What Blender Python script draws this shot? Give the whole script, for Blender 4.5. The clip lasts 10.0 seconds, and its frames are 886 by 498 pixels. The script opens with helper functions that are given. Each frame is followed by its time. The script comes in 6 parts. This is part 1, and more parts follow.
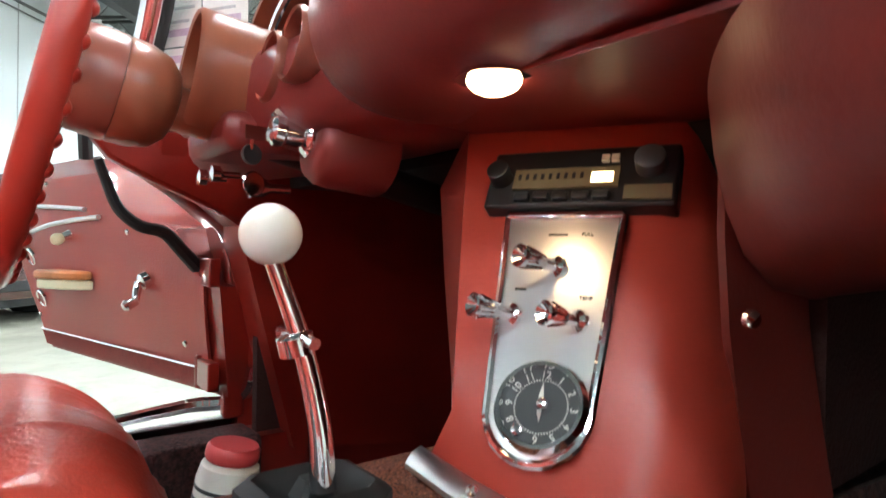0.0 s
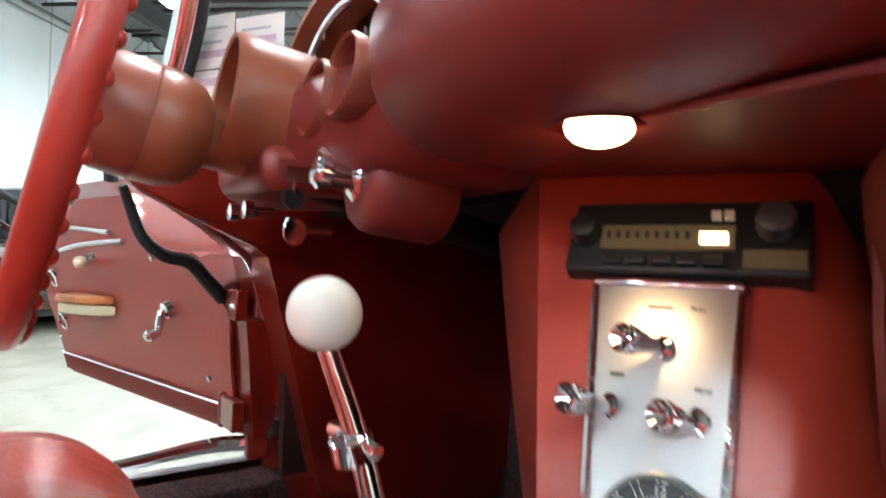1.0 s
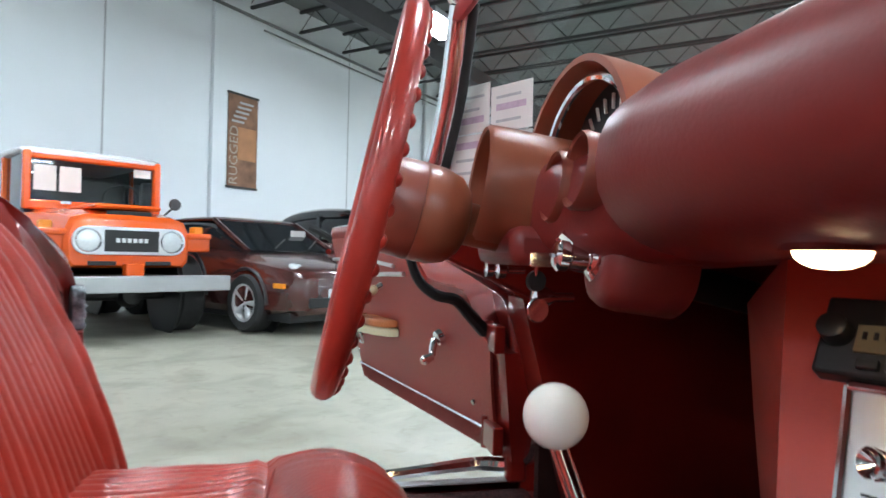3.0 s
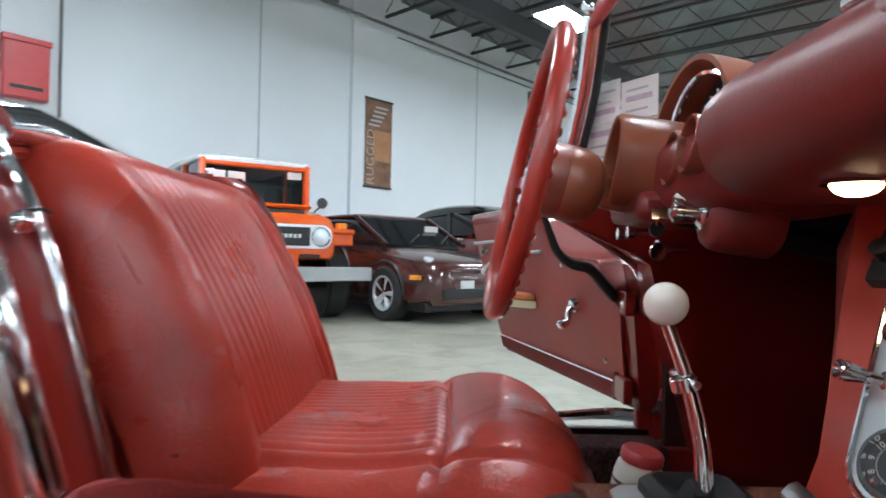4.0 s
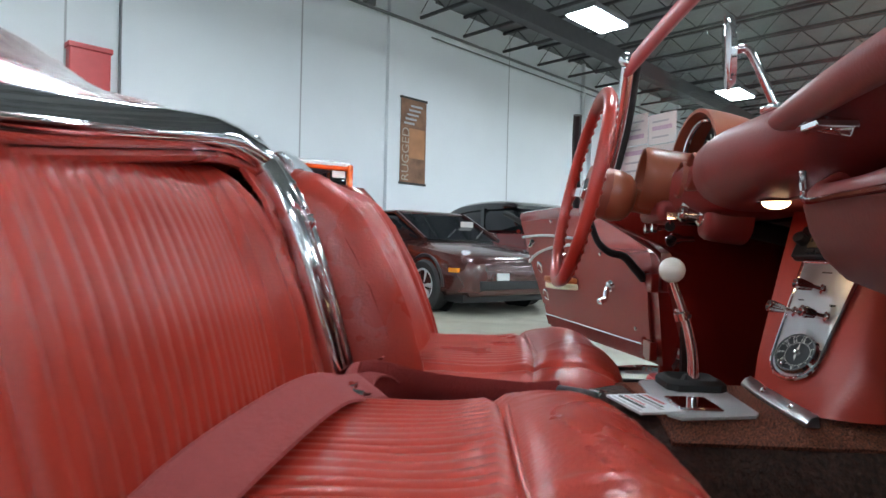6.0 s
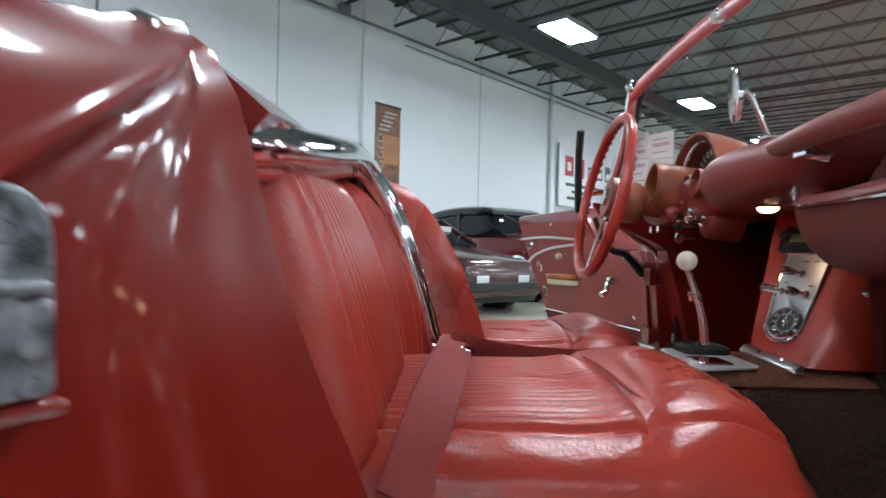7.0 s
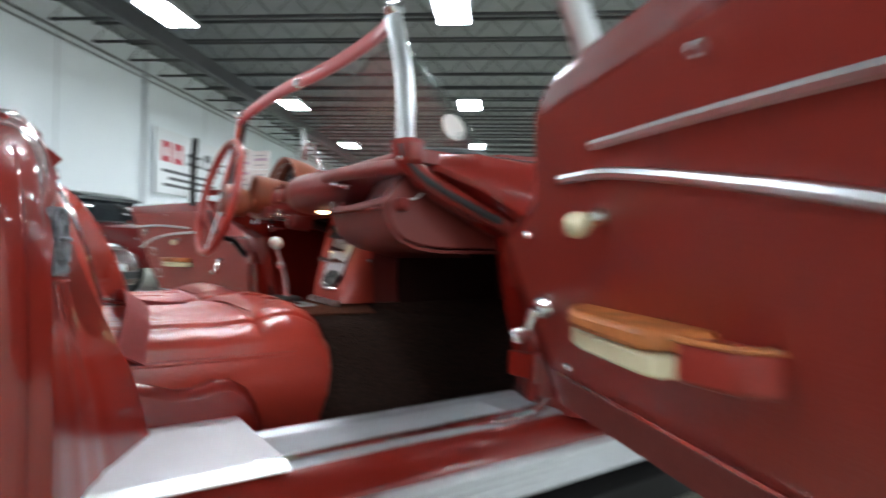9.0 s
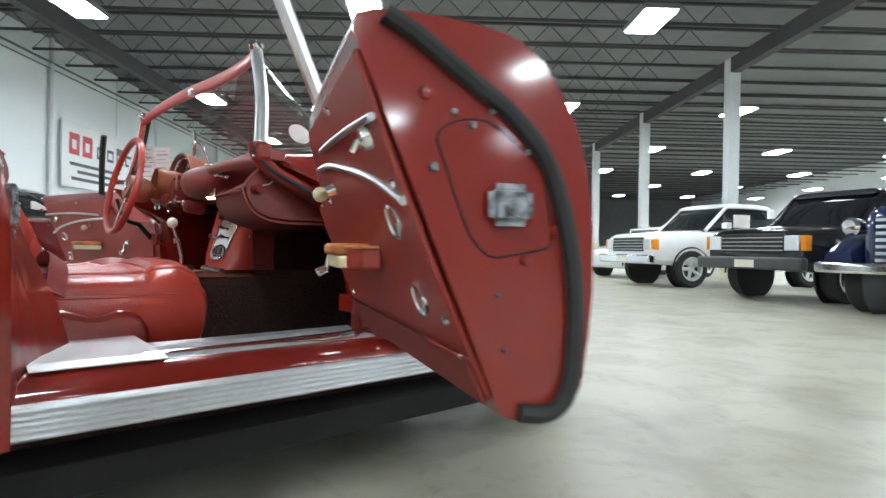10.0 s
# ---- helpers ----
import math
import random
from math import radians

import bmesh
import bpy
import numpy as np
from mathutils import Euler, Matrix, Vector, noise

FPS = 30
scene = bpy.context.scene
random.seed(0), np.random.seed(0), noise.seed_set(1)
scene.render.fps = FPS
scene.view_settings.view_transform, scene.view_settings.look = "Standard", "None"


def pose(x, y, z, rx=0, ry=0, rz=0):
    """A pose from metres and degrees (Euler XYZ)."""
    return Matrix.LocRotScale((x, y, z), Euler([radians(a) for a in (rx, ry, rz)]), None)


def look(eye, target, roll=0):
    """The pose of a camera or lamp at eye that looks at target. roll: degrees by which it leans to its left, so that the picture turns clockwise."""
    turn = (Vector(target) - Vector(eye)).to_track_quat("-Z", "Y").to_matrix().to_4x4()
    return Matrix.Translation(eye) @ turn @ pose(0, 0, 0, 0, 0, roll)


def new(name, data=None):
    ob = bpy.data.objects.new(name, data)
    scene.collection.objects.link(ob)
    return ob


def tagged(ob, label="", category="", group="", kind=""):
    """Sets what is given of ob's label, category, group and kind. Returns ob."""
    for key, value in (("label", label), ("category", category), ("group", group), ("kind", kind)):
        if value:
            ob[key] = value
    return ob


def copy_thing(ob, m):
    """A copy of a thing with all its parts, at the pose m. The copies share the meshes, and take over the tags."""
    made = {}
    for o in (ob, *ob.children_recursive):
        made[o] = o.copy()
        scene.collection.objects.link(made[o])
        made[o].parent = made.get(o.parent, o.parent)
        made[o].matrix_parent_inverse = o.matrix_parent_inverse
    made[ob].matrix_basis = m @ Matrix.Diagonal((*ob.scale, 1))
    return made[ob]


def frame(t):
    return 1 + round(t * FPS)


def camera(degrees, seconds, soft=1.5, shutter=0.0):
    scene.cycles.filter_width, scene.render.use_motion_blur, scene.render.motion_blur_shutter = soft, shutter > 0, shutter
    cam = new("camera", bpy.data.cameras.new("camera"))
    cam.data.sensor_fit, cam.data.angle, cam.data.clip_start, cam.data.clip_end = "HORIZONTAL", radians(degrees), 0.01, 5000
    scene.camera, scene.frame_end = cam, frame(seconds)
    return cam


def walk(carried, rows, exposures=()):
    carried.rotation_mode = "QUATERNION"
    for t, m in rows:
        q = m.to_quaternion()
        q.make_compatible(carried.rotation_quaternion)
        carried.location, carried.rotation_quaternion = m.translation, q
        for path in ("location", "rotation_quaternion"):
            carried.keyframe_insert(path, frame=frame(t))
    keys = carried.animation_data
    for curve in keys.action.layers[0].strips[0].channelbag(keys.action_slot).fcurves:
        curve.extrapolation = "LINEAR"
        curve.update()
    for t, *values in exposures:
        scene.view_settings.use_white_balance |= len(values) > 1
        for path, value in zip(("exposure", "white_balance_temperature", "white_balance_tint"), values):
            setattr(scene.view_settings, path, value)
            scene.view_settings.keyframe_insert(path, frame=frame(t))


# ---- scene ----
cam = camera(72.0, 10.0, shutter=0.5)
PATH = [
    (0, (0.305, 0.777, 0.751), (-1.277, 2.001, 0.743), 0.8),
    (0.3, (0.299, 0.784, 0.734), (-1.29, 1.998, 0.718), 0.5),
    (0.5, (0.281, 0.794, 0.74), (-1.31, 2.005, 0.753), 1.5),
    (1, (0.229, 0.789, 0.786), (-1.39, 1.963, 0.817), 1.6),
    (1.5, (0.201, 0.793, 0.866), (-1.451, 1.921, 0.868), 0.4),
    (1.8, (0.198, 0.802, 0.903), (-1.504, 1.85, 0.882), -0.6),
    (2, (0.149, 0.804, 0.923), (-1.621, 1.736, 0.908), 0.2),
    (2.2, (0.15, 0.767, 0.922), (-1.654, 1.633, 0.927), 0.6),
    (2.5, (0.195, 0.752, 0.888), (-1.718, 1.335, 0.909), 1.0),
    (3, (0.28, 0.783, 0.847), (-1.677, 1.192, 0.872), 1.2),
    (3.2, (0.304, 0.775, 0.840), (-1.666, 1.114, 0.852), 0.4),
    (4.3, (0.542, 0.713, 0.791), (-1.456, 0.635, 0.806), 1.5),
    (4.5, (0.579, 0.705, 0.805), (-1.418, 0.605, 0.822), 1.2),
    (5, (0.679, 0.682, 0.81), (-1.317, 0.557, 0.823), 1.2),
    (5.5, (0.766, 0.67, 0.795), (-1.231, 0.554, 0.807), 1.2),
    (5.7, (0.808, 0.659, 0.794), (-1.189, 0.548, 0.793), 1.1),
    (6.8, (1.034, 0.479, 0.749), (-0.965, 0.457, 0.754), 2.1),
    (7, (1.094, 0.45, 0.764), (-0.906, 0.468, 0.774), 1.2),
    (7.5, (1.149, 0.422, 0.78), (-0.845, 0.583, 0.785), 0.9),
    (8, (1.212, 0.407, 0.786), (-0.775, 0.632, 0.791), 0.9),
    (8.5, (1.354, 0.356, 0.761), (-0.554, 0.954, 0.768), 0.9),
    (9, (1.677, 0.236, 0.746), (0.078, 1.437, 0.751), 1.3),
    (9.5, (1.969, 0.115, 0.702), (0.57, 1.543, 0.695), 0.7),
    (10, (2.239, 0.102, 0.678), (0.791, 1.482, 0.678), 1.0),
]
EXPOSURES = [(0.0, 1.20, 6400, 7), (0.5, 1.16, 6350, 7), (1.0, 1.10, 6350, 8), (1.5, 0.62, 6200, 7), (2.0, 0.8, 6000, 6), (2.5, 0.70, 6050, 9), (3.1, 0.38, 6150, 10.5), (4.5, 0.22, 6180, 11), (7.0, 0.2, 6180, 11), (8.0, 0.27, 6220, 11), (8.5, 0.38, 6280, 11), (9.4, 0.30, 6420, 10), (10.0, 0.36, 6500, 10.5)]
walk(cam, [(t, look(eye, target, roll)) for t, eye, target, roll in PATH],
     exposures=EXPOSURES)

# ---- light ----
world = bpy.data.worlds.new("world")
scene.world = world
world.use_nodes = True
world.node_tree.nodes["Background"].inputs[0].default_value = (0.75, 0.85, 1.0, 1)
world.node_tree.nodes["Background"].inputs[1].default_value = 0.05


# ---- materials ----
def mat(name, color, rough=0.5, metal=0.0, vary=0.12, scale=8.0, bump=0.0, bscale=60.0, coat=0.0, stain=0.0, emit=0.0):
    m = bpy.data.materials.new(name)
    m.use_nodes = True
    nt = m.node_tree
    b = nt.nodes["Principled BSDF"]
    b.inputs["Roughness"].default_value = rough
    b.inputs["Metallic"].default_value = metal
    b.inputs["Coat Weight"].default_value = coat
    b.inputs["Coat Roughness"].default_value = 0.06
    tc = nt.nodes.new("ShaderNodeTexCoord")
    n1 = nt.nodes.new("ShaderNodeTexNoise")
    n1.inputs["Scale"].default_value = scale
    n1.inputs["Detail"].default_value = 6
    nt.links.new(tc.outputs["Object"], n1.inputs["Vector"])
    mix = nt.nodes.new("ShaderNodeMix")
    mix.data_type = "RGBA"
    c = Vector(color)
    mix.inputs["A"].default_value = (*(c * (1 - vary)), 1)
    mix.inputs["B"].default_value = (*[min(1, v) for v in c * (1 + vary)], 1)
    nt.links.new(n1.outputs["Fac"], mix.inputs["Factor"])
    nt.links.new(mix.outputs["Result"], b.inputs["Base Color"])
    if bump:
        n2 = nt.nodes.new("ShaderNodeTexNoise")
        n2.inputs["Scale"].default_value = bscale
        n2.inputs["Detail"].default_value = 4
        nt.links.new(tc.outputs["Object"], n2.inputs["Vector"])
        bp = nt.nodes.new("ShaderNodeBump")
        bp.inputs["Strength"].default_value = bump
        bp.inputs["Distance"].default_value = 0.01
        nt.links.new(n2.outputs["Fac"], bp.inputs["Height"])
        nt.links.new(bp.outputs["Normal"], b.inputs["Normal"])
    if stain:
        r = nt.nodes.new("ShaderNodeMapRange")
        r.inputs["To Min"].default_value = max(0.02, rough - stain)
        r.inputs["To Max"].default_value = rough + stain
        nt.links.new(n1.outputs["Fac"], r.inputs["Value"])
        nt.links.new(r.outputs["Result"], b.inputs["Roughness"])
    if emit:
        b.inputs["Emission Color"].default_value = (*color, 1)
        b.inputs["Emission Strength"].default_value = emit
    return m


def crisp(m, lo, hi):
    """Sharpen the blotches of a material into flecks."""
    nt = m.node_tree
    mix = [n for n in nt.nodes if n.bl_idname == "ShaderNodeMix"][0]
    r = nt.nodes.new("ShaderNodeMapRange")
    r.inputs["From Min"].default_value, r.inputs["From Max"].default_value = lo, hi
    nt.links.new(mix.inputs["Factor"].links[0].from_socket, r.inputs["Value"])
    nt.links.new(r.outputs["Result"], mix.inputs["Factor"])


RED_VINYL = mat("red_vinyl", (0.40, 0.040, 0.024), 0.29, vary=0.10, scale=6, bump=0.12, bscale=220, stain=0.06)
DOOR_VINYL = mat("deep_red_door_vinyl", (0.27, 0.026, 0.017), 0.36, vary=0.14, scale=5, bump=0.14, bscale=240, stain=0.08)
RED_PAINT = mat("red_paint", (0.20, 0.011, 0.006), 0.15, vary=0.10, scale=4, coat=0.7)
RED_DASH = mat("red_dash", (0.205, 0.025, 0.021), 0.42, vary=0.08, scale=5, bump=0.05, bscale=300)
BROWN_CAP = mat("faded_plastic", (0.30, 0.082, 0.040), 0.33, vary=0.12, scale=9)
RED_CARPET = mat("carpet", (0.21, 0.062, 0.030), 0.95, vary=0.8, scale=420, bump=1.0, bscale=300)
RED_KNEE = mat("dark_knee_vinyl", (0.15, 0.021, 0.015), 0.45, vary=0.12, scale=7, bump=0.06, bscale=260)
for pm in (RED_PAINT,):
    pb = pm.node_tree.nodes["Principled BSDF"]
    pb.inputs["Specular IOR Level"].default_value = 0.22
    pb.inputs["Coat Weight"].default_value = 1.0
    pb.inputs["Coat Roughness"].default_value = 0.085
    pb.inputs["Roughness"].default_value = 0.38
DARK_CARPET = mat("dark_carpet", (0.060, 0.020, 0.019), 0.95, vary=0.6, scale=150, bump=0.8, bscale=170)
KICK_FELT = mat("brownish_red_felt", (0.17, 0.019, 0.013), 0.9, vary=0.3, scale=60, bump=0.4, bscale=200)
BROWN_CARPET = mat("brown_carpet", (0.038, 0.015, 0.009), 0.95, vary=0.5, scale=130, bump=0.8, bscale=170)
CHROME = mat("chrome", (0.82, 0.83, 0.85), 0.08, 1.0, vary=0.03)
ALU = mat("brushed_aluminium", (0.70, 0.71, 0.73), 0.30, 1.0, vary=0.06, scale=30)
BLACK = mat("black_plastic", (0.012, 0.012, 0.013), 0.4, vary=0.2)
RUBBER = mat("black_rubber", (0.012, 0.012, 0.012), 0.7, vary=0.25, scale=20)
WHITE = mat("white_plastic", (0.78, 0.74, 0.66), 0.25, vary=0.04)
CREAM = mat("aged_ivory", (0.62, 0.55, 0.36), 0.35, vary=0.08)
PAPER = mat("paper", (0.72, 0.68, 0.65), 0.8, vary=0.06)
WALL = mat("white_wall_paint", (0.80, 0.84, 0.87), 0.7, vary=0.05, scale=0.7, bump=0.05, bscale=30)
FLOOR = mat("polished_concrete", (0.38, 0.37, 0.30), 0.40, vary=0.30, scale=0.55, bump=0.03, bscale=8, stain=0.12)
nt = FLOOR.node_tree
fb, ftc = nt.nodes["Principled BSDF"], nt.nodes["Texture Coordinate"]
src = fb.inputs["Base Color"].links[0].from_socket
for fscale, lo, hi, dark in ((2.3, 0.46, 0.66, 0.76), (9.0, 0.55, 0.70, 0.86), (0.9, 0.52, 0.62, 0.84)):
    fn = nt.nodes.new("ShaderNodeTexNoise")
    fn.inputs["Scale"].default_value, fn.inputs["Detail"].default_value, fn.inputs["Distortion"].default_value = fscale, 7, 0.8
    nt.links.new(ftc.outputs["Object"], fn.inputs["Vector"])
    fr = nt.nodes.new("ShaderNodeMapRange")
    fr.inputs["From Min"].default_value, fr.inputs["From Max"].default_value = lo, hi
    nt.links.new(fn.outputs["Fac"], fr.inputs["Value"])
    fm = nt.nodes.new("ShaderNodeMix")
    fm.data_type, fm.blend_type = "RGBA", "MULTIPLY"
    fm.inputs["B"].default_value = (dark, dark * 0.98, dark * 0.95, 1)
    nt.links.new(fr.outputs["Result"], fm.inputs["Factor"])
    nt.links.new(src, fm.inputs["A"])
    src = fm.outputs["Result"]
nt.links.new(src, fb.inputs["Base Color"])
STEEL = mat("grey_roof_steel", (0.19, 0.20, 0.21), 0.7, vary=0.2, scale=2)
LAMP = mat("lamp_diffuser", (0.86, 0.96, 1.0), 0.5, emit=72.0)
ORANGE = mat("orange_paint", (0.75, 0.10, 0.01), 0.25, vary=0.05, coat=0.5)
MAROON = mat("maroon_paint", (0.060, 0.013, 0.010), 0.25, vary=0.1, coat=0.8)
TYRE = mat("tyre_rubber", (0.018, 0.018, 0.018), 0.8, vary=0.3, scale=25, bump=0.3, bscale=40)


STEELCAST = mat("cast_steel", (0.22, 0.23, 0.25), 0.45, 0.6, vary=0.65, scale=55, bump=0.3, bscale=90)
BELT = mat("belt_webbing", (0.29, 0.036, 0.032), 0.75, vary=0.15, scale=60, bump=0.3, bscale=300)
RED_CONSOLE = mat("red_console_paint", (0.36, 0.040, 0.024), 0.38, vary=0.08, scale=6, bump=0.04, bscale=250)
RED_RIM = mat("red_rim_plastic", (0.40, 0.034, 0.022), 0.28, vary=0.07, scale=7, coat=0.3)
RED_HEADER = mat("red_header_vinyl", (0.42, 0.055, 0.055), 0.35, vary=0.08, scale=8)
# red felt darkened to near black: the unlit footwell's shade is in its colour
SHADED_FELT = mat("shaded_red_felt", (0.035, 0.008, 0.006), 0.95, vary=0.3, scale=50, bump=0.4, bscale=200)
BROWN_CAP2 = mat("brown_plastic", (0.26, 0.065, 0.040), 0.34, vary=0.10, scale=9)
TAN = mat("worn_tan_vinyl", (0.50, 0.16, 0.045), 0.42, vary=0.25, scale=18, bump=0.1, bscale=200)
DIAL = mat("dial_grey", (0.035, 0.038, 0.040), 0.35, vary=0.2)
DIALWHITE = mat("dial_paint", (0.75, 0.74, 0.68), 0.5, vary=0.05)
# near-black colour that stands for deep shade under the dash and the car
SHADE_BLACK = mat("painted_shade_black", (0.006, 0.005, 0.005), 0.95, vary=0.2)
INK = mat("dark_ink", (0.03, 0.03, 0.03), 0.6, vary=0.1)
DARKGREY = mat("dark_grey_plastic", (0.06, 0.06, 0.065), 0.4, vary=0.2)
DARKJOINT = mat("dark_joint", (0.05, 0.006, 0.005), 0.8, vary=0.2)
RADIOGLASS = mat("radio_dial_glass", (0.189, 0.162, 0.099), 0.18, vary=0.15, scale=30)
GLOW = mat("radio_bulb_window", (1.0, 0.75, 0.40), 0.4, emit=4.0)
WARM = mat("warm_bulb_lens", (1.0, 0.68, 0.36), 0.4, emit=9.0)
crisp(RED_CARPET, 0.36, 0.64)
crisp(DARK_CARPET, 0.36, 0.64)
crisp(BROWN_CARPET, 0.36, 0.64)
crisp(STEELCAST, 0.38, 0.62)
crisp(TAN, 0.4, 0.6)
PRINTA = mat("print_mauve", (0.50, 0.36, 0.46), 0.8, vary=0.3, scale=150)
PRINTB = mat("print_grey", (0.42, 0.41, 0.42), 0.8, vary=0.3, scale=150)


def glass(name, tint=(1, 1, 1), rough=0.0):
    m = bpy.data.materials.new(name)
    m.use_nodes = True
    nt = m.node_tree
    nt.nodes.clear()
    out = nt.nodes.new("ShaderNodeOutputMaterial")
    tr = nt.nodes.new("ShaderNodeBsdfTransparent")
    tr.inputs["Color"].default_value = (*tint, 1)
    gl = nt.nodes.new("ShaderNodeBsdfGlossy")
    gl.inputs["Roughness"].default_value = rough
    lw = nt.nodes.new("ShaderNodeLayerWeight")
    lw.inputs["Blend"].default_value = 0.5
    pw = nt.nodes.new("ShaderNodeMath")
    pw.operation = "POWER"
    pw.inputs[1].default_value = 3.0
    nt.links.new(lw.outputs["Facing"], pw.inputs[0])
    fr = nt.nodes.new("ShaderNodeMapRange")
    fr.inputs["To Min"].default_value = 0.03
    fr.inputs["To Max"].default_value = 0.55
    nt.links.new(pw.outputs[0], fr.inputs["Value"])
    mx = nt.nodes.new("ShaderNodeMixShader")
    nt.links.new(fr.outputs["Result"], mx.inputs["Fac"])
    nt.links.new(tr.outputs["BSDF"], mx.inputs[1])
    nt.links.new(gl.outputs["BSDF"], mx.inputs[2])
    nt.links.new(mx.outputs["Shader"], out.inputs["Surface"])
    return m


GLASS = glass("windshield_glass", (0.93, 0.96, 0.95))
DARKGLASS = mat("dark_car_glass", (0.012, 0.014, 0.016), 0.05, vary=0.1)
TREAD = mat("grey_sill_tread", (0.44, 0.44, 0.47), 0.42, 0.45, vary=0.12, scale=40)
SILVER_TRIM = mat("silver_dash_trim", (0.82, 0.83, 0.85), 0.33, 0.25, vary=0.08, scale=12)
ALUBRIGHT = mat("bright_alloy", (0.72, 0.73, 0.75), 0.36, 0.5, vary=0.08, scale=12)
BANNERSKY = mat("banner_sky_print", (0.42, 0.19, 0.08), 0.6, vary=0.45, scale=3)
BANNERTEXT = mat("banner_letters", (0.40, 0.33, 0.27), 0.6, vary=0.2)
SILVER = mat("silver_paint", (0.45, 0.46, 0.47), 0.35, 0.6, vary=0.08)
WHITECAR = mat("white_car_paint", (0.78, 0.79, 0.80), 0.2, vary=0.03, coat=0.5)
BLACKCAR = mat("black_car_paint", (0.012, 0.012, 0.014), 0.15, vary=0.1, coat=0.6)
NAVY = mat("navy_car_paint", (0.012, 0.018, 0.06), 0.15, vary=0.1, coat=0.6)
LENS = mat("headlamp_glass", (0.75, 0.78, 0.80), 0.12, 0.3, vary=0.15, scale=40)
AMBER = mat("amber_lens", (0.85, 0.28, 0.02), 0.25, vary=0.1)

JOINTGREY = mat("joint_grey", (0.45, 0.47, 0.49), 0.8)
WALLPIPE = mat("pipe_paint", (0.62, 0.64, 0.66), 0.5, vary=0.08)
BANNER = mat("banner_print", (0.22, 0.105, 0.055), 0.6, vary=0.9, scale=4)
PLATE = mat("satin_plate", (0.60, 0.61, 0.63), 0.38, 0.35, vary=0.10, scale=25)
SIGNWHITE = mat("sign_white", (0.76, 0.77, 0.79), 0.5, vary=0.03)
SIGNRED = mat("sign_red", (0.50, 0.04, 0.06), 0.5)
REDCASE = mat("red_case_paint", (0.52, 0.05, 0.05), 0.4)
STEELDARK = mat("dark_roof_steel", (0.058, 0.058, 0.062), 0.7, vary=0.2)
YELLOWISH = mat("pale_guard", (0.60, 0.56, 0.40), 0.6)
MAROONRED = mat("dark_red_car_paint", (0.14, 0.012, 0.012), 0.2, vary=0.08, coat=0.7)
FJ_AT, POR_AT, SED_AT, SED2_AT = (-5.85, -0.84, 0), (-6.40, 1.29, 0), (-8.3, 3.0, 0), (-10.3, 5.4, 0)
WP_AT, BP_AT, NV_AT, WS_AT = (-4.3, 11.5, 0), (-1.2, 9.6, 0), (0.9, 8.0, 0), (-6.6, 14.5, 0)


# ---- mesh helpers ----
def part(name, bm, material, parent=None, label="", smooth=True, bevel=0.0):
    me = bpy.data.meshes.new(name)
    bmesh.ops.recalc_face_normals(bm, faces=bm.faces[:])
    bm.to_mesh(me)
    bm.free()
    for p in me.polygons:
        p.use_smooth = smooth
    me.materials.append(material)
    ob = new(name, me)
    if smooth:
        me.set_sharp_from_angle(angle=radians(38))
    if bevel:
        md = ob.modifiers.new("bevel", "BEVEL")
        md.width, md.segments, md.limit_method = bevel, 2, "ANGLE"
        md.harden_normals = False
    if parent:
        ob.parent = parent
    if label:
        ob["label"] = label
    return ob


def empty(name, label, category, at=(0, 0, 0), group=""):
    ob = new(name)
    ob.location = at
    return tagged(ob, label, category, group)


def box(x0, x1, y0, y1, z0, z1, m=None):
    bm = bmesh.new()
    bmesh.ops.create_cube(bm, size=1)
    bmesh.ops.scale(bm, vec=(x1 - x0, y1 - y0, z1 - z0), verts=bm.verts)
    bmesh.ops.translate(bm, vec=((x0 + x1) / 2, (y0 + y1) / 2, (z0 + z1) / 2), verts=bm.verts)
    if m is not None:
        bm.transform(m)
    return bm


def join(*bms):
    out = bms[0]
    for b in bms[1:]:
        me = bpy.data.meshes.new("tmp")
        b.to_mesh(me)
        b.free()
        out.from_mesh(me)
        bpy.data.meshes.remove(me)
    return out


def loft(sections, closed=True, caps=True):
    """A skin through sections, each a list of points of one length."""
    bm = bmesh.new()
    rows = [[bm.verts.new(p) for p in s] for s in sections]
    n = len(rows[0])
    for a, b in zip(rows, rows[1:]):
        for i in range(n if closed else n - 1):
            j = (i + 1) % n
            bm.faces.new((a[i], a[j], b[j], b[i]))
    if closed and caps:
        bm.faces.new(rows[0])
        bm.faces.new(rows[-1])
    return bm


def prism(outline, axis, a, b):
    """An outline of (u, v) pairs drawn out along an axis from a to b."""
    def P(u, v, w):
        return {"x": (w, u, v), "y": (u, w, v), "z": (u, v, w)}[axis]
    return loft([[P(u, v, a) for u, v in outline], [P(u, v, b) for u, v in outline]])


def tube(points, r, seg=10, close=False):
    pts = [Vector(p) for p in points]
    rs = r if isinstance(r, (list, tuple)) else [r] * len(pts)
    secs, ref = [], None
    for i, p in enumerate(pts):
        if close:
            d = (pts[(i + 1) % len(pts)] - pts[i - 1]).normalized()
        else:
            d = (pts[min(i + 1, len(pts) - 1)] - pts[max(i - 1, 0)]).normalized()
        if ref is None:
            ref = d.orthogonal().normalized()
        ref = (ref - d * ref.dot(d)).normalized()
        o = d.cross(ref)
        secs.append([p + rs[i] * (math.cos(k * math.tau / seg) * ref + math.sin(k * math.tau / seg) * o) for k in range(seg)])
    if close:
        secs.append(secs[0])
    bm = loft(secs, caps=not close)
    if close:
        bmesh.ops.remove_doubles(bm, verts=bm.verts, dist=1e-5)
    return bm


